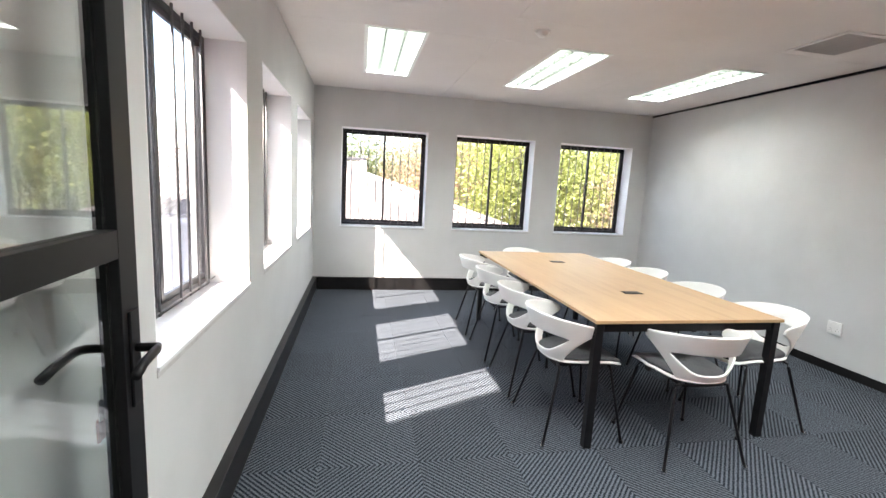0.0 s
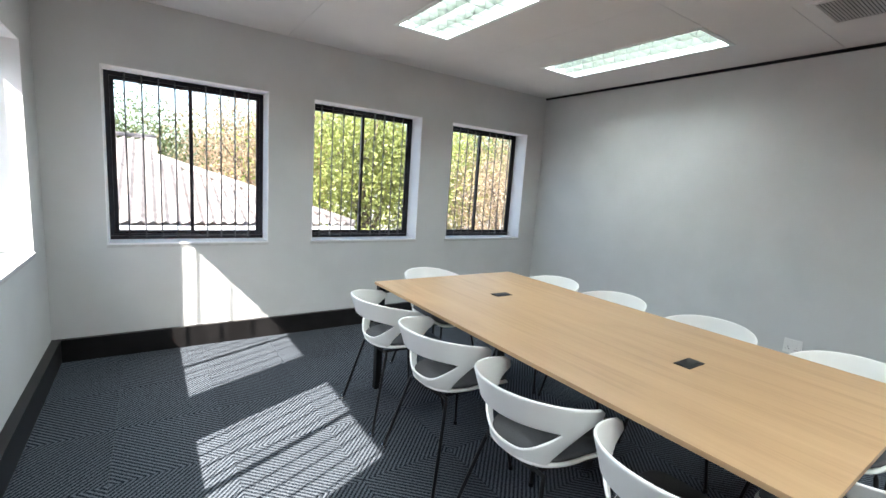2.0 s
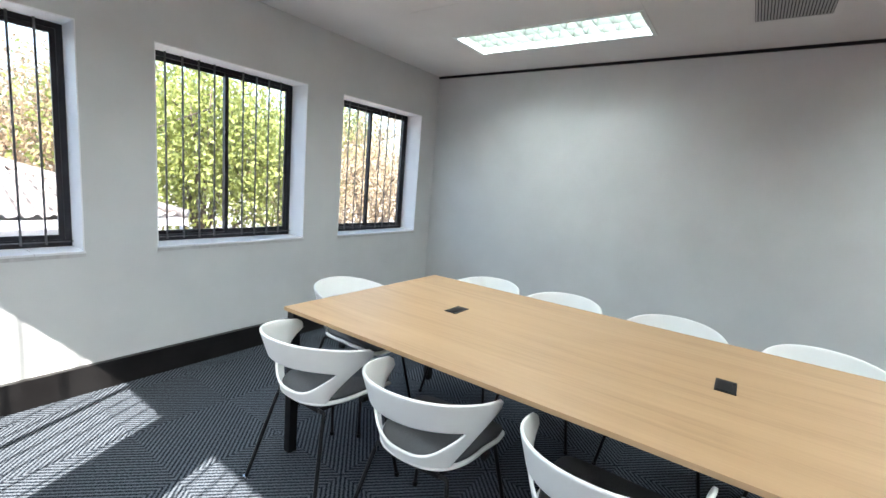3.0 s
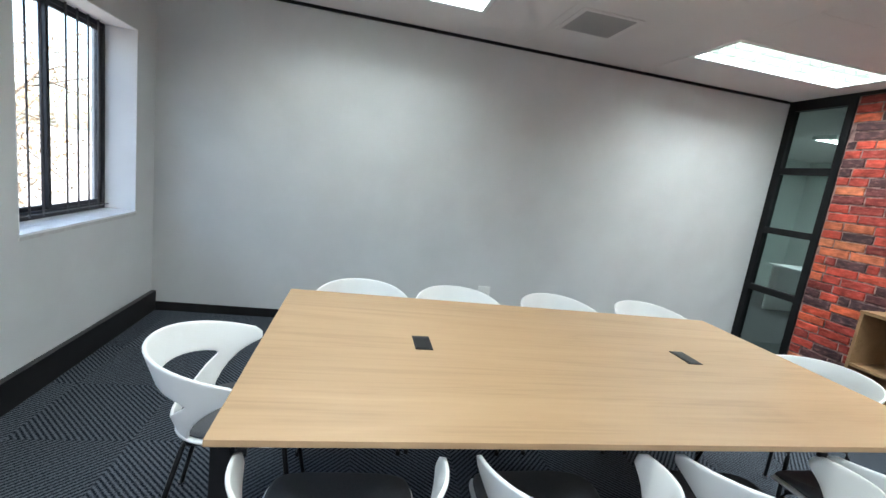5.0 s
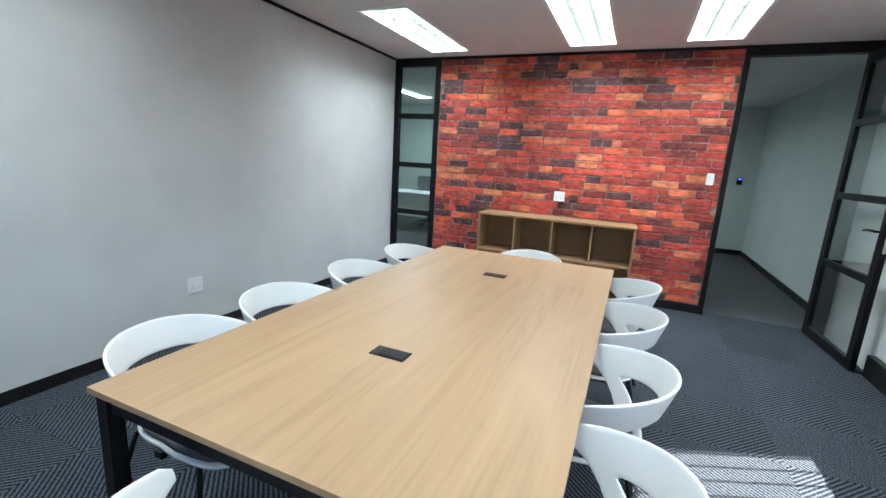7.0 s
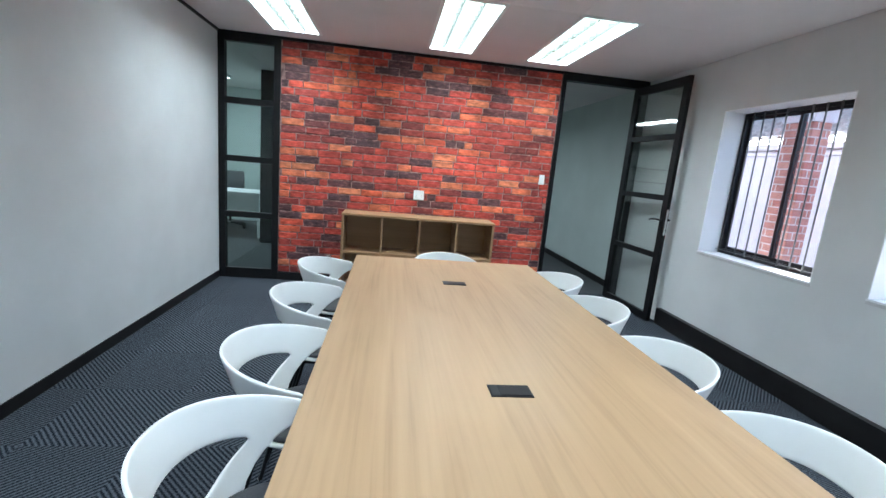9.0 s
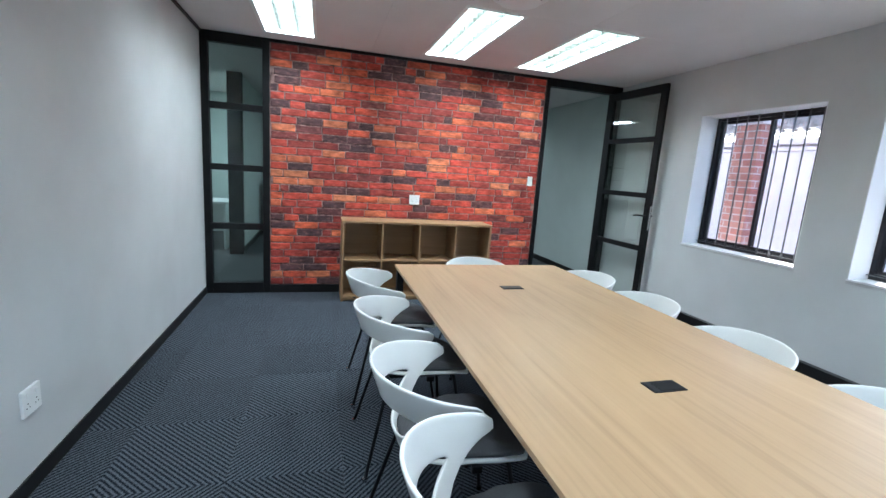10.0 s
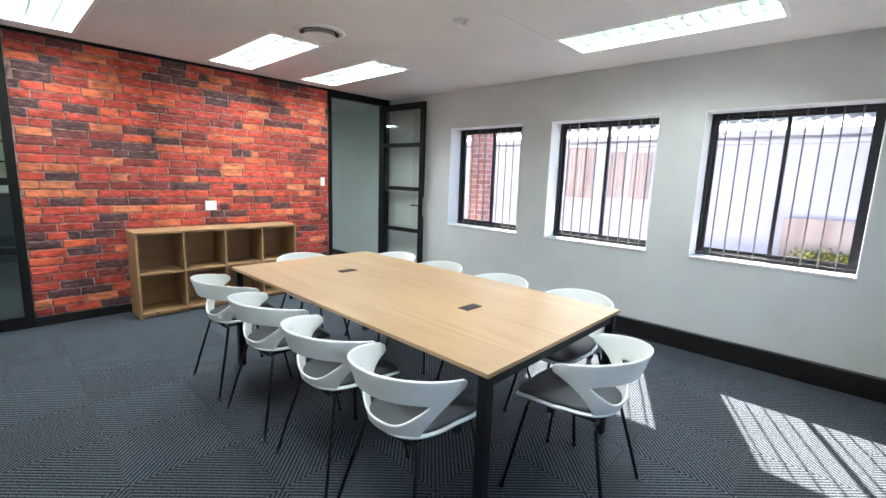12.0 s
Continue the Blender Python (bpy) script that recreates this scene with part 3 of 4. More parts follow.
        bm.faces.new(rows[-1])
        return bm

    part("seat", slab(0.0, 0.460, 0.476, 0.0, 0.02), PLASTIC, g, "white plastic seat pan", smooth=True)
    part("seat_pad", slab(-0.009, 0.474, 0.496, -0.004, 0.02), FABRIC, g, "dark grey padded seat cover", smooth=True)
    for sx in (-1, 1):
        for top, foot in (((0.155, -0.145, 0.436), (0.240, -0.250, 0.006)), ((0.165, 0.165, 0.432), (0.240, 0.235, 0.006))):
            p, q = Vector((top[0] * sx, top[1], top[2])), Vector((foot[0] * sx, foot[1], foot[2]))
            bm = bmesh.new()
            tube(bm, [p + Vector((-0.04 * sx, 0, 0.002)), p, p + (q - p) * 0.06, p + (q - p) * 0.5, q], 0.0085, 8)
            lg = part("leg", bm, LEGM, g, smooth=True)
            bm = bmesh.new()
            tube(bm, [q - Vector((0, 0, 0.006)), q + Vector((0, 0, 0.012))], 0.012, 10)
            part("foot", bm, CHROME if top[1] < 0 else LEGM, lg)
        bm = bmesh.new()
        tube(bm, [(0.125 * sx, -0.150, 0.438), (0.125 * sx, 0.165, 0.434)], 0.008, 8)
        part("seat_rail", bm, LEGM, g, smooth=True)
    for sx in (-1, 1):
        part("clip", boxes(((0.196 * sx - 0.010, 0.02, 0.440), (0.196 * sx + 0.010, 0.055, 0.464)), bevel=0.003), LEGM, g, "small black clip under the seat edge")
    for y in (-0.148, 0.165):
        bm = bmesh.new()
        tube(bm, [(-0.125, y, 0.436), (0, y, 0.430), (0.125, y, 0.436)], 0.008, 8)
        part("cross_rail", bm, LEGM, g, smooth=True)
    return g


proto = chair()
SEATS = [(1.860, 2.225, -90), (1.860, 2.78, -91), (1.860, 3.395, -89), (1.854, 3.99, -91.5),
         (3.078, 2.18, 90), (3.076, 2.80, 91.5), (3.066, 3.42, 89), (3.054, 3.95, 91), (2.41, 1.945, -2), (2.40, 4.355, 184)]
proto.matrix_basis = pose(SEATS[0][0], SEATS[0][1], 0, 0, 0, SEATS[0][2])
for x, y, a in SEATS[1:]:
    copy_thing(proto, pose(x, y, 0, 0, 0, a))


# ---- shelf unit ----
def shelf():
    x0, x1, y0, y1, h, t = 1.705, 3.315, 0.018, 0.365, 0.84, 0.022
    g = thing("shelf_unit", pose(0, 0, 0), "low open oak shelf unit with eight empty compartments", "shelf unit")
    part("top", boxes(((x0 - 0.004, y0, h - t), (x1 + 0.004, y1 + 0.004, h)), bevel=0.001), SHELF_WOOD, g)
    part("bottom", boxes(((x0 + t, y0, 0.03), (x1 - t, y1, 0.03 + t)), bevel=0.001), SHELF_WOOD, g)
    part("plinth", boxes(((x0 + t, y1 - 0.05, 0.0), (x1 - t, y1 - 0.03, 0.03))), SHELF_WOOD, g)
    for x in (x0, x1 - t):
        part("side_panel", boxes(((x, y0, 0), (x + t, y1, h - t)), bevel=0.001), SHELF_WOOD, g)
    part("back_panel", boxes(((x0 + t, y0, 0.03 + t), (x1 - t, y0 + 0.006, h - t))), SHELF_WOOD, g)
    step = (x1 - x0 - t) / 4
    for k in (1, 2, 3):
        part("divider", boxes(((x0 + k * step, y0 + 0.006, 0.03 + t), (x0 + k * step + t * 0.8, y1, h - t)), bevel=0.001), SHELF_WOOD, g)
    for k in range(4):
        a = x0 + k * step + t
        part("shelf_board", boxes(((a + 0.0005, y0 + 0.006, 0.42), (x0 + (k + 1) * step - 0.0005, y1 - 0.003, 0.44)), bevel=0.001), SHELF_WOOD, g)
    bm = boxes(((3.16, y1, 0.034), (3.19, y1 + 0.004, 0.048)), bevel=0.001)
    part("foot_cap", bm, DARK, g)


shelf()


# ---- sockets ----
def socket(m, w, h, label, rockers):
    g = thing("wall_socket" if rockers == 2 else "light_switch", m, label, "socket" if rockers == 2 else "light switch")
    part("plate", boxes(((-w / 2, 0.0, -h / 2), (w / 2, 0.012, h / 2)), bevel=0.003), SOCKET, g)
    if rockers == 2:
        for x in (-w * 0.24, w * 0.24):
            part("rocker", boxes(((x - 0.008, 0.012, h * 0.18), (x + 0.008, 0.016, h * 0.36)), bevel=0.001), SOCKET, g)
            for dx, dz in ((0, -0.005), (-0.009, -0.022), (0.009, -0.022)):
                # flat dark disc, the shade of a hole given as colour
                bm = bmesh.new()
                tube(bm, [(x + dx, 0.0115, dz), (x + dx, 0.0125, dz)], 0.003, 8)
                part("pin_hole_shade", bm, DARK, g)
    else:
        for z in (-h * 0.2, h * 0.2):
            part("rocker", boxes(((-0.012, 0.012, z - 0.016), (0.012, 0.016, z + 0.016)), bevel=0.0015), SOCKET, g)


socket(pose(2.522, 0.008, 1.058), 0.115, 0.105, "white double wall socket on the red bricks", 2)
socket(pose(1.130, 0.008, 1.345), 0.062, 0.112, "white light switch on the brick wall", 1)
socket(pose(W, 2.81, 0.38, 0, 0, 90), 0.115, 0.11, "white double wall socket on the grey wall", 2)


# ---- office beyond the glazing and the doorway ----
structure("floor", boxes(((-0.3, -4.5, -0.2), (8.0, -0.1, -0.002))), OFFICE_FLOOR, "dark carpeted office floor", "floor")
structure("ceiling", boxes(((-0.3, -4.5, H), (8.0, -0.09, H + 0.05))), CEIL, "white office ceiling", "ceiling")
structure("wall_corridor", boxes(((-0.3, -4.2, 0), (-0.12, -0.1, H))), OFFICE, "pale green-grey corridor wall", "wall")
structure("wall_office_end", boxes(((-0.3, -4.35, 0), (8.0, -4.2, H))), OFFICE, "pale green-grey office end wall", "wall")
structure("wall_office_side", boxes(((7.85, -4.2, 0), (8.0, 0.02, H))), OFFICE, "pale green-grey office side wall", "wall")
structure("wall_office_front", boxes(((4.76, -0.1, 0), (7.85, 0.02, H))), OFFICE, "pale green-grey office wall", "wall")
structure("baseboard", boxes(((-0.12, -4.2, 0), (-0.105, -0.1, 0.085))), SKIRT, "low black skirting in the corridor", "skirting")
structure("baseboard", boxes(((-0.105, -4.2, 0), (4.6, -4.185, 0.085))), SKIRT, "low black skirting on the end wall", "skirting")
structure("wall_partition", boxes(((4.62, -4.2, 0), (4.70, -2.10, H))), OFFICE, "short pale office partition wall", "wall")
structure("baseboard", boxes(((4.605, -4.185, 0), (4.62, -2.10, 0.085))), SKIRT, "low black skirting on the partition", "skirting")
structure("partition_post", boxes(((4.60, -2.10, 0), (4.79, -2.0, H)), bevel=0.003), BLACK, "dark metal post at the partition end", "post")


def desk():
    g = thing("desk", pose(0, 0, 0), "white office desk with panel legs behind the glass", "desk")
    part("desktop", boxes(((4.86, -3.0, 0.70), (6.5, -2.3, 0.73)), bevel=0.003), DESK, g)
    part("side_panel", boxes(((4.90, -2.97, 0), (4.93, -2.36, 0.70)), bevel=0.002), DESK, g)
    part("side_panel", boxes(((6.42, -2.97, 0), (6.45, -2.36, 0.70)), bevel=0.002), DESK, g)
    part("modesty_panel", boxes(((4.93, -2.5, 0.35), (6.42, -2.48, 0.70)), bevel=0.002), DESK, g)


def office_chair():
    g = thing("office_chair", pose(5.65, -3.25, 0, 0, 0, 20), "black swivel office chair behind the desk", "chair")
    bm = boxes(((-0.22, 0.19, 0.60), (0.22, 0.25, 1.02)), bevel=0.025)
    part("backrest", bm, FABRIC, g)
    part("seat", boxes(((-0.24, -0.24, 0.44), (0.24, 0.24, 0.51)), bevel=0.025), FABRIC, g)
    bm = bmesh.new()
    tube(bm, [(0, 0.22, 0.47), (0, 0.26, 0.55), (0, 0.25, 0.7)], 0.02, 8)
    part("back_stem", bm, LEGM, g)
    bm = bmesh.new()
    tube(bm, [(0, 0, 0.09), (0, 0, 0.44)], 0.025, 10)
    part("gas_lift", bm, LEGM, g)
    for k in range(5):
        a = 2 * math.pi * k / 5
        bm = bmesh.new()
        tube(bm, [(0, 0, 0.10), (0.28 * math.cos(a), 0.28 * math.sin(a), 0.065)], 0.02, 8, 0.013)
        arm = part("base_arm", bm, LEGM, g)
        bm = bmesh.new()
        tube(bm, [(0.28 * math.cos(a) - 0.02 * math.sin(a), 0.28 * math.sin(a) + 0.02 * math.cos(a), 0.028),
                  (0.28 * math.cos(a) + 0.02 * math.sin(a), 0.28 * math.sin(a) - 0.02 * math.cos(a), 0.028)], 0.028, 12)
        part("castor", bm, LEGM, arm)


desk()
office_chair()
for z in (1.45, 1.75):
    tagged(part("wall_shelf", boxes(((3.35, -4.2, z), (4.45, -3.98, z + 0.025)), bevel=0.002), LEGM), "dark shelf on the office end wall", "shelf", "shelves on the end wall")
cab = thing("filing_cabinet", pose(0, 0, 0), "low dark grey cabinet against the office wall", "cabinet")
part("body", boxes(((3.3, -4.18, 0.0), (4.5, -3.78, 1.0)), bevel=0.004), FABRIC, cab)
for x in (3.33, 3.92):
    dr = part("door", boxes(((x, -3.78, 0.05), (x + 0.55, -3.765, 0.96)), bevel=0.002), FABRIC, cab)
    part("handle", boxes(((x + 0.25, -3.765, 0.82), (x + 0.30, -3.75, 0.84)), bevel=0.002), CHROME, dr)
pad = thing("access_reader", pose(0.12, -4.2, 1.30), "small dark access reader on the end wall", "access reader")
part("body", boxes(((-0.04, 0, -0.06), (0.04, 0.03, 0.06)), bevel=0.006), LEGM, pad)
BLUE = material("blue_indicator", (0.02, 0.03, 0.5), 0.3)
BLUE.node_tree.nodes["Principled BSDF"].inputs["Emission Color"].default_value = (0.05, 0.08, 1, 1)
BLUE.node_tree.nodes["Principled BSDF"].inputs["Emission Strength"].default_value = 0.6
part("indicator", boxes(((-0.025, 0.03, 0.02), (0.025, 0.033, 0.045))), BLUE, pad, "blue indicator light")


def office_light(x, y):
    g = thing("ceiling_light", pose(x, y, H), "surface fluorescent light in the office, switched on", "ceiling light", "office lights")
    part("frame", boxes(((0, 0, -0.05), (0.02, 1.2, 0)), ((0.28, 0, -0.05), (0.30, 1.2, 0)), ((0.02, 0, -0.05), (0.28, 0.02, 0)), ((0.02, 1.18, -0.05), (0.28, 1.2, 0))), LOUVRE, g)
    d = bpy.data.lights.new("office_tubes", "AREA")
    d.shape, d.size, d.size_y, d.energy, d.color = "RECTANGLE", 0.26, 1.15, LAMP_W * 0.6, LAMP_COLOR
    new("office_tubes", d).matrix_world = pose(x + 0.15, y + 0.6, H - 0.02)


office_light(5.5, -2.9)
# no lamp known here: added behind the bricks, unseen, to brighten the corridor
office_light(2.2, -3.0)

# ---- outside ----
PAVING = material("pale_paving", (0.26, 0.24, 0.23), 0.9, color2=(0.36, 0.33, 0.31), scale=0.8, bump=0.3, bump_scale=20)
LILAC = material("lilac_grey_plaster", (0.40, 0.375, 0.43), 0.85, color2=(0.46, 0.43, 0.49), scale=1.2, bump=0.2, bump_scale=40)
PLASTER = material("white_plaster", (0.72, 0.71, 0.74), 0.85, color2=(0.79, 0.78, 0.80), scale=1.2, bump=0.2, bump_scale=40)
ROOF = material("pale_clay_tile", (0.17, 0.145, 0.14), 0.8, color2=(0.30, 0.26, 0.25), scale=5, bump=0.3, bump_scale=30)
BROWN = material("brown_cladding", (0.30, 0.21, 0.20), 0.8, color2=(0.42, 0.32, 0.30), scale=6, stretch=(1, 1, 0.2))
BARK = material("grey_brown_bark", (0.07, 0.05, 0.04), 0.9, color2=(0.13, 0.10, 0.08), scale=9, bump=0.6, bump_scale=25)


def leaf_material(name, a, b):
    m = material(name, a, 0.55, color2=b, scale=1.3)
    t = m.node_tree
    bs = t.nodes["Principled BSDF"]
    tl = t.nodes.new("ShaderNodeBsdfTranslucent")
    mix = t.nodes.new("ShaderNodeMixShader")
    mix.inputs[0].default_value = 0.4
    t.links.new(bs.inputs["Base Color"].links[0].from_socket, tl.inputs[0])
    t.links.new(bs.outputs[0], mix.inputs[1])
    t.links.new(tl.outputs[0], mix.inputs[2])
    t.links.new(mix.outputs[0], t.nodes["Material Output"].inputs[0])
    return m


LEAF_YELLOW = leaf_material("yellow_green_leaves", (0.16, 0.19, 0.05), (0.34, 0.36, 0.11))
LEAF_GREEN = leaf_material("green_leaves", (0.06, 0.085, 0.03), (0.13, 0.16, 0.06))
LEAF_BROWN = leaf_material("dry_brown_leaves", (0.24, 0.17, 0.11), (0.38, 0.29, 0.19))

GZ = -3.0
tagged(part("ground", boxes(((-400, -400, GZ - 0.3), (400, 400, GZ))), PAVING), "pale paved ground below the building", "ground", kind="structure")
structure("wall_lower", boxes(((-WT, -4.5, GZ), (W + 3.3, L + WT, -0.21))), PLASTER, "storey below the room", "wall")


def tiled_slope(name, parent, origin, along, up, width, rise, left, right, mat):
    """A roof slope of barrel tiles; left, right: how far each edge runs in over the whole slope."""
    o, a, u = Vector(origin), Vector(along).normalized(), Vector(up).normalized()
    n = a.cross(u).normalized()
    if n.z < 0:
        n = -n
    step, pitch, per = 0.32, 0.21, 6
    rows, cols = int(rise / step), int(width / pitch) * per
    verts, faces = [], []
    for r in range(rows):
        for e in (0, 1):
            v = (r + e) * step
            for c in range(cols + 1):
                s = c * pitch / per
                wob = 0.055 * max(0.0, math.sin(2 * math.pi * s / pitch)) + 0.012 * math.cos(2 * math.pi * s / pitch)
                verts.append(o + a * s + u * v + n * (wob + (0.045 if e == 0 else 0.0)))
        b0, b1 = 2 * r * (cols + 1), (2 * r + 1) * (cols + 1)
        for c in range(cols):
            s, v = (c + 0.5) * pitch / per, (r + 0.5) * step
            if left * v / rise <= s <= width - right * v / rise:
                faces.append((b0 + c, b0 + c + 1, b1 + c + 1, b1 + c))
                if r:
                    p = (2 * r - 1) * (cols + 1)
                    faces.append((p + c, p + c + 1, b0 + c + 1, b0 + c))
    me = bpy.data.meshes.new(name)
    me.from_pydata([tuple(v) for v in verts], [], faces)
    me.materials.append(mat)
    me.polygons.foreach_set("use_smooth", [True] * len(me.polygons))
    ob = new(name, me)
    ob.parent = parent
    return tagged(ob, kind="stuff")


def neighbour_north():
    g = thing("neighbour_house", pose(0, 0, 0), "neighbouring house with pale tiled hip roof", "house")
    ex, ey, ez, k, mid = 4.85, 12.0, 0.24, 0.33, 0.80
    part("wall", boxes(((-8, ey + 0.5, GZ), (ex - 0.5, ey + 8.0, ez - 0.1))), PLASTER, g)
    part("fascia", boxes(((-8.5, ey - 0.02, ez - 0.16), (ex, ey + 0.04, ez - 0.01)), bevel=0.005), PLASTER, g)
    part("fascia", boxes(((ex - 0.06, ey + 0.04, ez - 0.16), (ex, ey + 8, ez - 0.01)), bevel=0.005), PLASTER, g)
    for x in (-3.4, 1.2, 4.86):
        bm = bmesh.new()
        tube(bm, [(x, ey + 0.30, GZ), (x, ey + 0.30, ez - 0.2)], 0.04, 8)
        part("downpipe", bm, PLASTER, g, smooth=True)
    tiled_slope("roof", g, (mid - 44 * 0.21, ey, ez), (1, 0, 0), (0, 1, k), 44 * 0.21, 6.37, 0.0, 0.0, ROOF)
    tiled_slope("roof", g, (mid, ey, ez), (1, 0, 0), (0, 1, k), ex - mid, 4.21, 0.0, ex - mid, ROOF)
    tiled_slope("roof", g, (ex, ey, ez), (0, 1, 0), (-1, 0, k), 8.0, 4.21, 4.0, 4.0, ROOF)
    bm = bmesh.new()
    tube(bm, [(ex, ey, ez + 0.06), (mid, ey + ex - mid, ez + k * (ex - mid) + 0.06)], 0.10, 10)
    part("hip_ridge", bm, ROOF, g, smooth=True)
    top, zt = ey + 6.05, ez + 6.05 * k
    bm = bmesh.new()
    tube(bm, [(-8.4, top, zt + 0.03), (mid, top, zt + 0.03)], 0.07, 10)
    part("ridge", bm, ROOF, g, smooth=True)
    bm = bmesh.new()
    low = [bm.verts.new((x, y, z)) for x in (mid - 0.25, mid) for y, z in ((ey + 3.9, ez), (top, ez), (top, zt), (ey + 3.9, ez + 3.9 * k))]
    for q in ((0, 1, 2, 3), (7, 6, 5, 4), (0, 4, 5, 1), (1, 5, 6, 2), (2, 6, 7, 3), (3, 7, 4, 0)):
        bm.faces.new([low[j] for j in q])
    part("gable", bm, PLASTER, g)


def neighbour_west():
    g = thing("neighbour_building", pose(0, 0, 0), "pale lilac plastered building with brown shutters and tiled eaves", "building")
    x = -4.6
    part("wall", boxes(((x - 6, -9, GZ), (x, 12, 2.38))), LILAC, g)
    for y0, y1, z0, z1 in ((0.50, 1.10, 1.13, 2.22), (1.45, 1.74, 1.17, 2.08), (1.86, 2.25, 1.17, 2.06)):
        w = part("window", boxes(((x, y0, z0), (x + 0.03, y0 + 0.04, z1)), ((x, y1 - 0.04, z0), (x + 0.03, y1, z1)),
                                 ((x, y0 + 0.04, z0), (x + 0.03, y1 - 0.04, z0 + 0.05)), ((x, y0 + 0.04, z1 - 0.05), (x + 0.03, y1 - 0.04, z1))), BROWN, g, "brown shuttered window")
        n = int((y1 - y0 - 0.08) / 0.07)
        for k in range(n):
            a = y0 + 0.04 + k * (y1 - y0 - 0.08) / n
            part("slat", boxes(((x, a + 0.006, z0 + 0.05), (x + 0.02, a + (y1 - y0 - 0.08) / n - 0.006, z1 - 0.05)), bevel=0.003), BROWN, w)
    part("planter", boxes(((x, 4.38, 0.38), (x + 0.14, 7.2, 1.02)), bevel=0.01), BROWN, g, "brown planter box on the ledge")
    part("ledge", boxes(((x, 2.9, GZ), (x + 0.55, 9.0, 0.38)), bevel=0.01), LILAC, g)
    part("cornice", boxes(((x, -9, 2.17), (x + 0.07, 12, 2.24)), bevel=0.01), LILAC, g)
    part("cornice", boxes(((x, -9, 2.28), (x + 0.14, 12, 2.38)), bevel=0.01), LILAC, g)
    tiled_slope("roof", g, (x + 0.30, -9, 2.42), (0, 1, 0), (-3, 0, 1.2), 21, 3.6, 0.0, 0.0, ROOF)


def porch():
    """Brick pillars beside the south-west corner, under an unseen block added to shade window_1."""
    g = thing("porch", pose(0, 0, 0), "red brick pillar with an unseen block added above as sun shade", "porch")
    for y0, y1 in ((0.33, 0.66), (-3.6, -3.1)):
        part("pillar", boxes(((-1.72, y0, GZ), (-1.5, y1, 2.20)), bevel=0.006), PILLAR, g, "red brick pillar")
        part("capital", boxes(((-1.75, y0 - 0.03, 2.20), (-1.47, y1 + 0.03, 2.5)), bevel=0.008), LILAC, g)
    # out of view: added to keep the sun off the south half of window_1
    part("sun_block", boxes(((-1.8, -4.0, 2.5), (-1.15, 1.20, 4.2)), bevel=0.01), PLASTER, g)


def pillar_brick():
    m = bpy.data.materials.new("weathered_red_brick")
    m.use_nodes = True
    t = m.node_tree
    b = t.nodes["Principled BSDF"]
    b.inputs["Roughness"].default_value = 0.85
    co, sep, add, com, br, n, mix = (t.nodes.new(k) for k in ("ShaderNodeTexCoord", "ShaderNodeSeparateXYZ", "ShaderNodeMath", "ShaderNodeCombineXYZ",
                                                             "ShaderNodeTexBrick", "ShaderNodeTexNoise", "ShaderNodeHueSaturation"))
    t.links.new(co.outputs["Object"], sep.inputs[0])
    t.links.new(sep.outputs[0], add.inputs[0])
    t.links.new(sep.outputs[1], add.inputs[1])
    t.links.new(add.outputs[0], com.inputs[0])
    t.links.new(sep.outputs[2], com.inputs[1])
    t.links.new(com.outputs[0], br.inputs["Vector"])
    br.inputs["Scale"].default_value = 1.0
    br.inputs["Brick Width"].default_value, br.inputs["Row Height"].default_value, br.inputs["Mortar Size"].default_value = 0.225, 0.085, 0.008
    br.inputs["Color1"].default_value, br.inputs["Color2"].default_value = (0.24, 0.085, 0.075, 1), (0.36, 0.17, 0.15, 1)
    br.inputs["Mortar"].default_value = (0.38, 0.32, 0.33, 1)
    n.inputs["Scale"].default_value = 11
    t.links.new(co.outputs["Object"], n.inputs[0])
    mr = t.nodes.new("ShaderNodeMapRange")
    mr.inputs["To Min"].default_value, mr.inputs["To Max"].default_value = 0.6, 1.4
    t.links.new(n.outputs[0], mr.inputs[0])
    t.links.new(mr.outputs[0], mix.inputs["Value"])
    t.links.new(br.outputs[0], mix.inputs["Color"])
    t.links.new(mix.outputs[0], b.inputs["Base Color"])
    return m


PILLAR = pillar_brick()
neighbour_north()
neighbour_west()
porch()


def leaves(rng, centers, spread, count, size):
    verts, faces = [], []
    c = centers[rng.integers(0, len(centers), count)] + rng.normal(0, 1, (count, 3)) * spread
    d1 = rng.normal(0, 1, (count, 3))
    d1 /= np.linalg.norm(d1, axis=1)[:, None]
    d2 = np.cross(d1, rng.normal(0, 1, (count, 3)))
    d2 /= np.linalg.norm(d2, axis=1)[:, None]
    s = size * rng.uniform(0.6, 1.4, (count, 1))
    quad = np.stack([c - d1 * s, c + d2 * s * 0.5, c + d1 * s, c - d2 * s * 0.5], 1).reshape(-1, 3)
    return quad.tolist(), [(4 * k, 4 * k + 1, 4 * k + 2, 4 * k + 3) for k in range(count)]


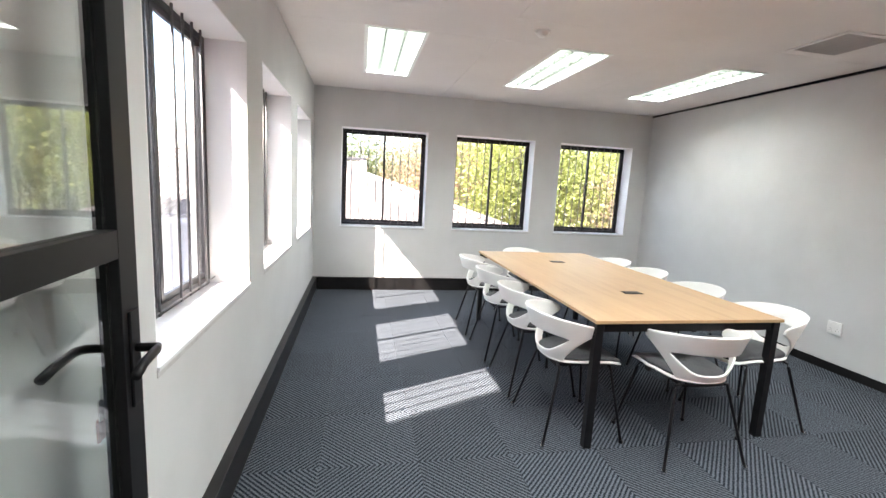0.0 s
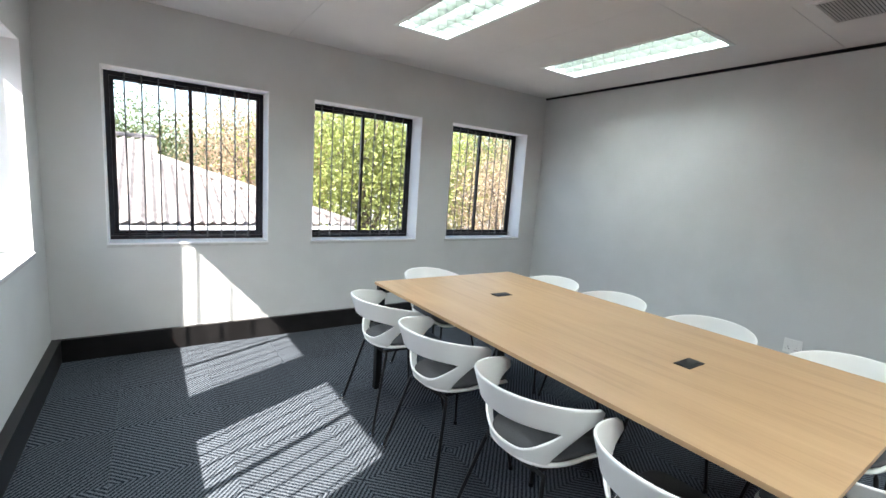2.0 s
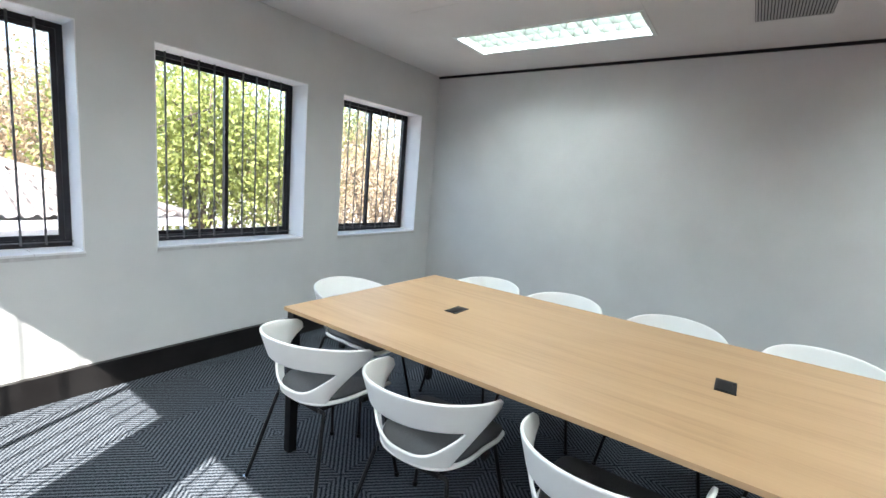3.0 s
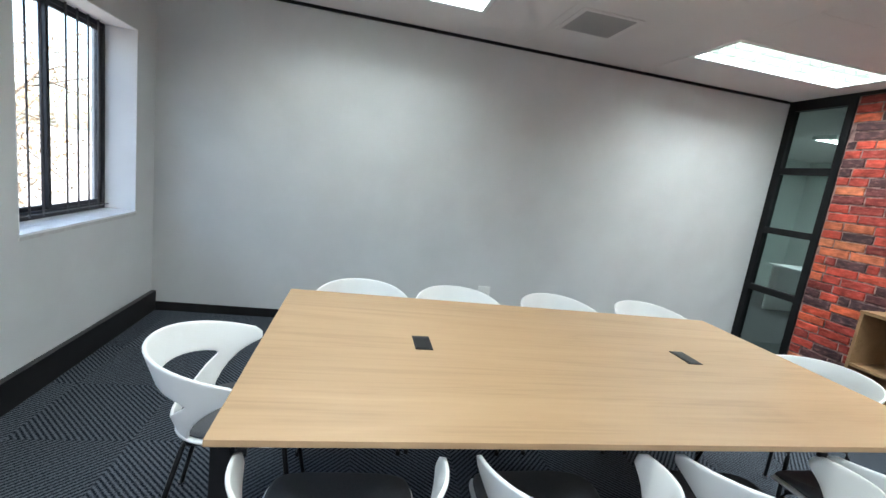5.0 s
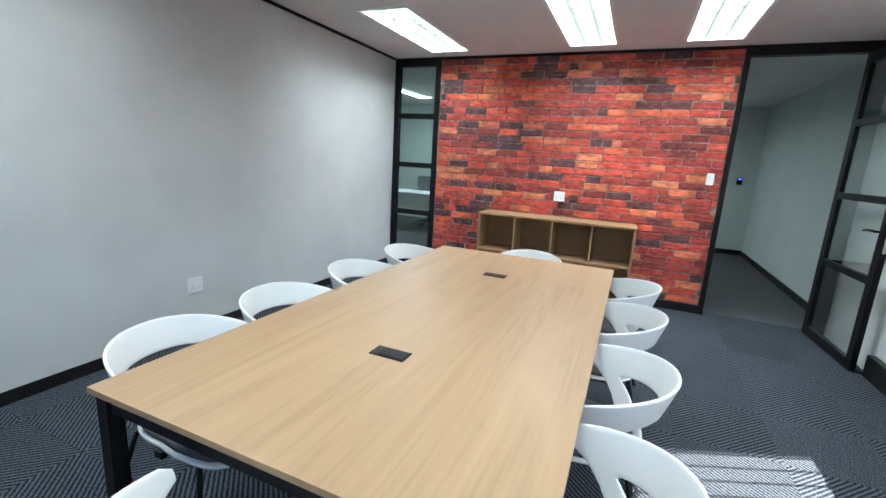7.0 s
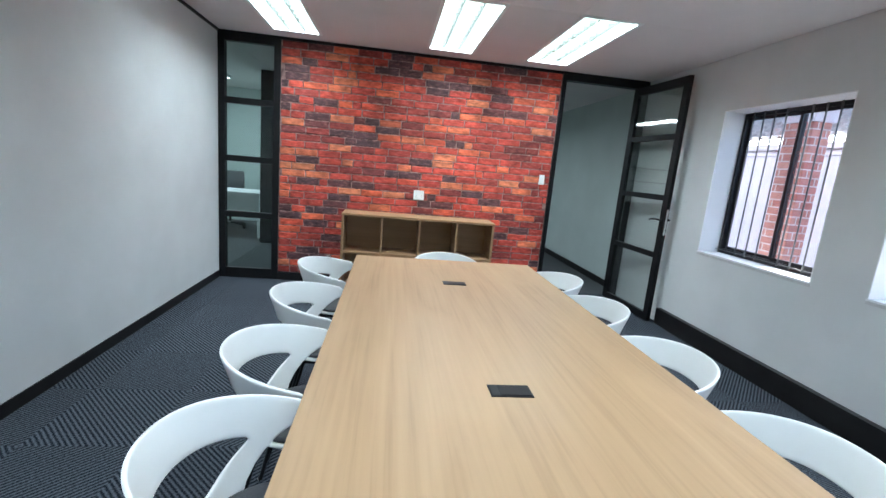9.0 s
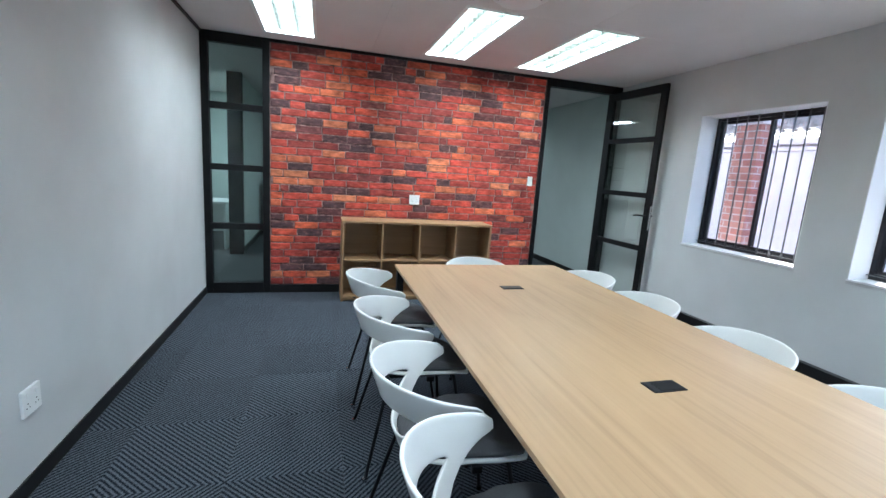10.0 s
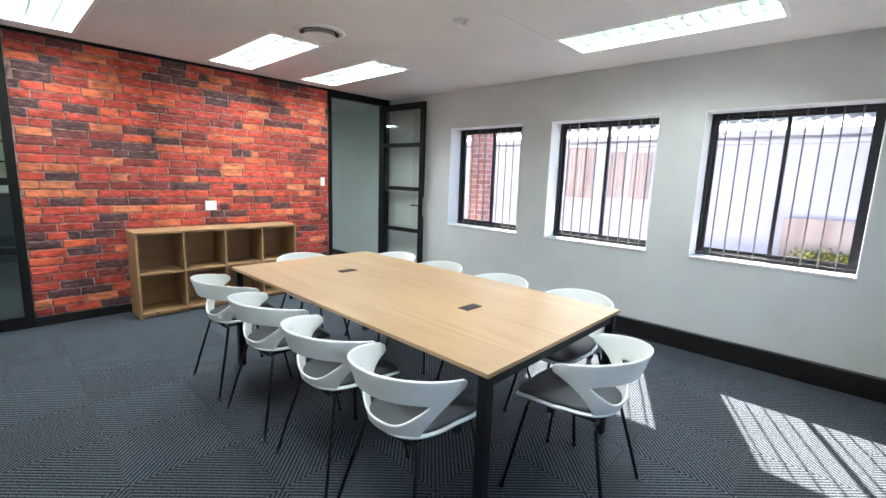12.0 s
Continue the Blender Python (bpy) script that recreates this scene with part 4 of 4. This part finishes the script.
def tree(x, y, height, radius, mat, count, seed, label, size=0.10, base=0.35, spread=0.33):
    rng = np.random.default_rng(seed)
    g = thing("tree", pose(x, y, GZ), label, "tree", "trees outside")
    bm = bmesh.new()
    fork = height * base
    tube(bm, [(0, 0, 0), (0.08, 0.02, fork * 0.5), (0.02, 0.08, fork)], 0.17, 9, 0.12)
    part("trunk", bm, BARK, g, smooth=True)
    bm = bmesh.new()
    tips = []
    for k in range(11):
        a = 2 * math.pi * k / 11 + rng.uniform(-0.2, 0.2)
        rr, zz = radius * rng.uniform(0.35, 0.9), height * rng.uniform(base + 0.12, 0.95)
        end = Vector((rr * math.cos(a), rr * math.sin(a), zz))
        st = Vector((0.02, 0.08, fork * rng.uniform(0.8, 1.0)))
        mid = st.lerp(end, 0.5) + Vector((0, 0, 0.12 * height * rng.uniform(0, 1)))
        tube(bm, [st, mid, end], 0.065, 6, 0.018)
        for _ in range(5):
            s0 = mid.lerp(end, rng.uniform(0, 1))
            e0 = s0 + Vector(rng.normal(0, 1, 3)) * radius * 0.34
            tube(bm, [s0, s0.lerp(e0, 0.5) + Vector((0, 0, 0.05)), e0], 0.022, 5, 0.006)
            tips += [e0, s0.lerp(e0, 0.6)]
        tips.append(end)
    part("branches", bm, BARK, g, smooth=True)
    if count:
        v, f = leaves(rng, np.array([tuple(t) for t in tips]), np.array([spread, spread, spread * 0.8]) * radius * 0.5, count, size)
        me = bpy.data.meshes.new("crown")
        me.from_pydata(v, [], f)
        me.materials.append(mat)
        ob = new("crown", me)
        ob.parent = g


tree(6.5, 14.8, 7.0, 2.6, LEAF_YELLOW, 26000, 3, "tree with bright yellow-green leaves", 0.062, 0.34, 0.5)
tree(10.0, 16.5, 7.0, 2.6, LEAF_YELLOW, 22000, 5, "tree with bright yellow-green leaves", 0.062, 0.30, 0.5)
tree(9.6, 11.6, 6.4, 2.4, LEAF_BROWN, 13000, 7, "sparse tree with dry brown leaves", 0.042, 0.28, 0.5)
tree(12.5, 14.0, 6.6, 2.6, LEAF_BROWN, 15000, 9, "sparse tree with dry brown leaves", 0.042, 0.28, 0.5)
tree(4.6, 21.0, 7.8, 3.2, LEAF_BROWN, 22000, 11, "sparse tree with dry brown leaves", 0.055, 0.30, 0.55)
tree(2.0, 26.0, 7.2, 2.8, LEAF_GREEN, 16000, 21, "green tree behind the tiled roof", 0.07, 0.30, 0.5)
tree(7.6, 24.5, 8.6, 3.2, LEAF_GREEN, 26000, 13, "green tree behind the tiled roof", 0.075, 0.30, 0.5)
tree(-1.8, 25.0, 7.6, 2.4, LEAF_GREEN, 20000, 15, "green tree behind the tiled roof", 0.075, 0.30, 0.5)
tree(15.5, 21.0, 8.0, 3.4, LEAF_GREEN, 24000, 17, "green tree farther off", 0.075, 0.30, 0.5)
YELLOW = leaf_material("yellow_flowers", (0.5, 0.38, 0.03), (0.65, 0.5, 0.06))
bed = thing("flower_bush", pose(-4.25, 5.05, 0.38), "small bush with yellow flowers on the ledge", "bush")
for nm, mt, cnt, sd in (("foliage", LEAF_GREEN, 500, 2), ("flowers", YELLOW, 260, 4)):
    rg = np.random.default_rng(sd)
    v, f = leaves(rg, np.array([[0, y, 0.10] for y in (-0.3, -0.12, 0.05, 0.25, 0.5)]), np.array([0.07, 0.10, 0.045]), cnt, 0.03)
    me = bpy.data.meshes.new(nm)
    me.from_pydata(v, [], f)
    me.materials.append(mt)
    new(nm, me).parent = bed


# ---- carpet tiles ----
def carpet_tiles(parent):
    size, ox, oy = 0.5, -0.09, -0.06
    cache = {}
    for i in range(11):
        for j in range(13):
            x0, x1 = max(0.0, ox + i * size), min(W, ox + (i + 1) * size)
            y0, y1 = max(-0.08, oy + (j - 1) * size), min(L, oy + j * size)
            if x1 - x0 < 0.01 or y1 - y0 < 0.01:
                continue
            cx, cy = ox + (i + 0.5) * size, oy + (j - 0.5) * size
            turn = (i + j + 1) % 2
            a, b = (x0 - cx, y0 - cy), (x1 - cx, y1 - cy)
            if turn:
                a, b = (a[1], -b[0]), (b[1], -a[0])
            key = tuple(round(v, 4) for v in (*a, *b))
            if key not in cache:
                g = 0.0006
                bm = bmesh.new()
                e = 0.0009
                lo = [bm.verts.new((x, y, -0.004)) for x, y in ((a[0] + g, a[1] + g), (b[0] - g, a[1] + g), (b[0] - g, b[1] - g), (a[0] + g, b[1] - g))]
                hi = [bm.verts.new((x, y, 0.0)) for x, y in ((a[0] + e, a[1] + e), (b[0] - e, a[1] + e), (b[0] - e, b[1] - e), (a[0] + e, b[1] - e))]
                bm.faces.new(hi)
                for k in range(4):
                    bm.faces.new((lo[k], lo[(k + 1) % 4], hi[(k + 1) % 4], hi[k]))
                cache[key] = mesh_of("carpet_tile", bm, CARPET)
            o = new("carpet_tile", cache[key])
            o.parent = parent
            o.matrix_world = pose(cx, cy, 0, 0, 0, 90 if turn else 0)


carpet_tiles(bpy.data.objects["floor"])


# ---- bricks ----
def bricks(parent):
    rng = random.Random(12)
    course, joint = 0.0760, 0.011
    rows = 32
    z0, xa, xb = 0.086, 1.031, 4.029
    cache, rest, n = {}, bmesh.new(), 0

    def worn(bm, cx, z, w, h, seed):
        """A brick with chipped, slightly crooked edges: ten points round, back and front."""
        r = random.Random(seed)
        xs = (-0.5, -0.17, 0.17, 0.5)
        base = [(k * w, -h / 2) for k in xs] + [(w / 2, 0)] + [(k * w, h / 2) for k in reversed(xs)] + [(-w / 2, 0)]
        ring = [(x + r.uniform(-0.0025, 0.0025), y + r.uniform(-0.0028, 0.0028)) for x, y in base]
        lo = [bm.verts.new((cx + x, -0.006, z + y)) for x, y in ring]
        c = 0.0045
        hi = [bm.verts.new((cx + x * (1 - 2 * c / w), r.uniform(-0.001, 0.002), z + y * (1 - 2 * c / h))) for x, y in ring]
        bm.faces.new(hi)
        for k in range(len(lo)):
            j = (k + 1) % len(lo)
            bm.faces.new((lo[k], lo[j], hi[j], hi[k]))

    for r in range(rows):
        x = xa - rng.choice((0.0, 0.07, 0.135, 0.20))
        z = z0 + (r + 0.5) * course
        while x < xb - 0.02:
            w = rng.choice((0.245, 0.250, 0.240, 0.236, 0.256)) if rng.random() < 0.84 else rng.choice((0.09, 0.12, 0.15))
            a, b = max(xa, x), min(xb, x + w)
            x += w
            if b - a < 0.04:
                continue
            width = round((b - a - joint) / 0.005) * 0.005
            h = course - joint
            cx = (a + b) / 2
            if n < 300:
                key = (round(width, 3), rng.randrange(4))
                if key not in cache:
                    bm = bmesh.new()
                    worn(bm, 0.0, 0.0, width, h, str(key))
                    cache[key] = mesh_of("brick", bm, BRICK)
                o = new("brick", cache[key])
                o.parent = parent
                o.location = (cx, 0.0, z)
                n += 1
            else:
                worn(rest, cx, z, width, h, r * 100 + int(cx * 20))
    tagged(part("bricks", rest, BRICK_REST, parent), kind="stuff")


bricks(bpy.data.objects["wall_south"])
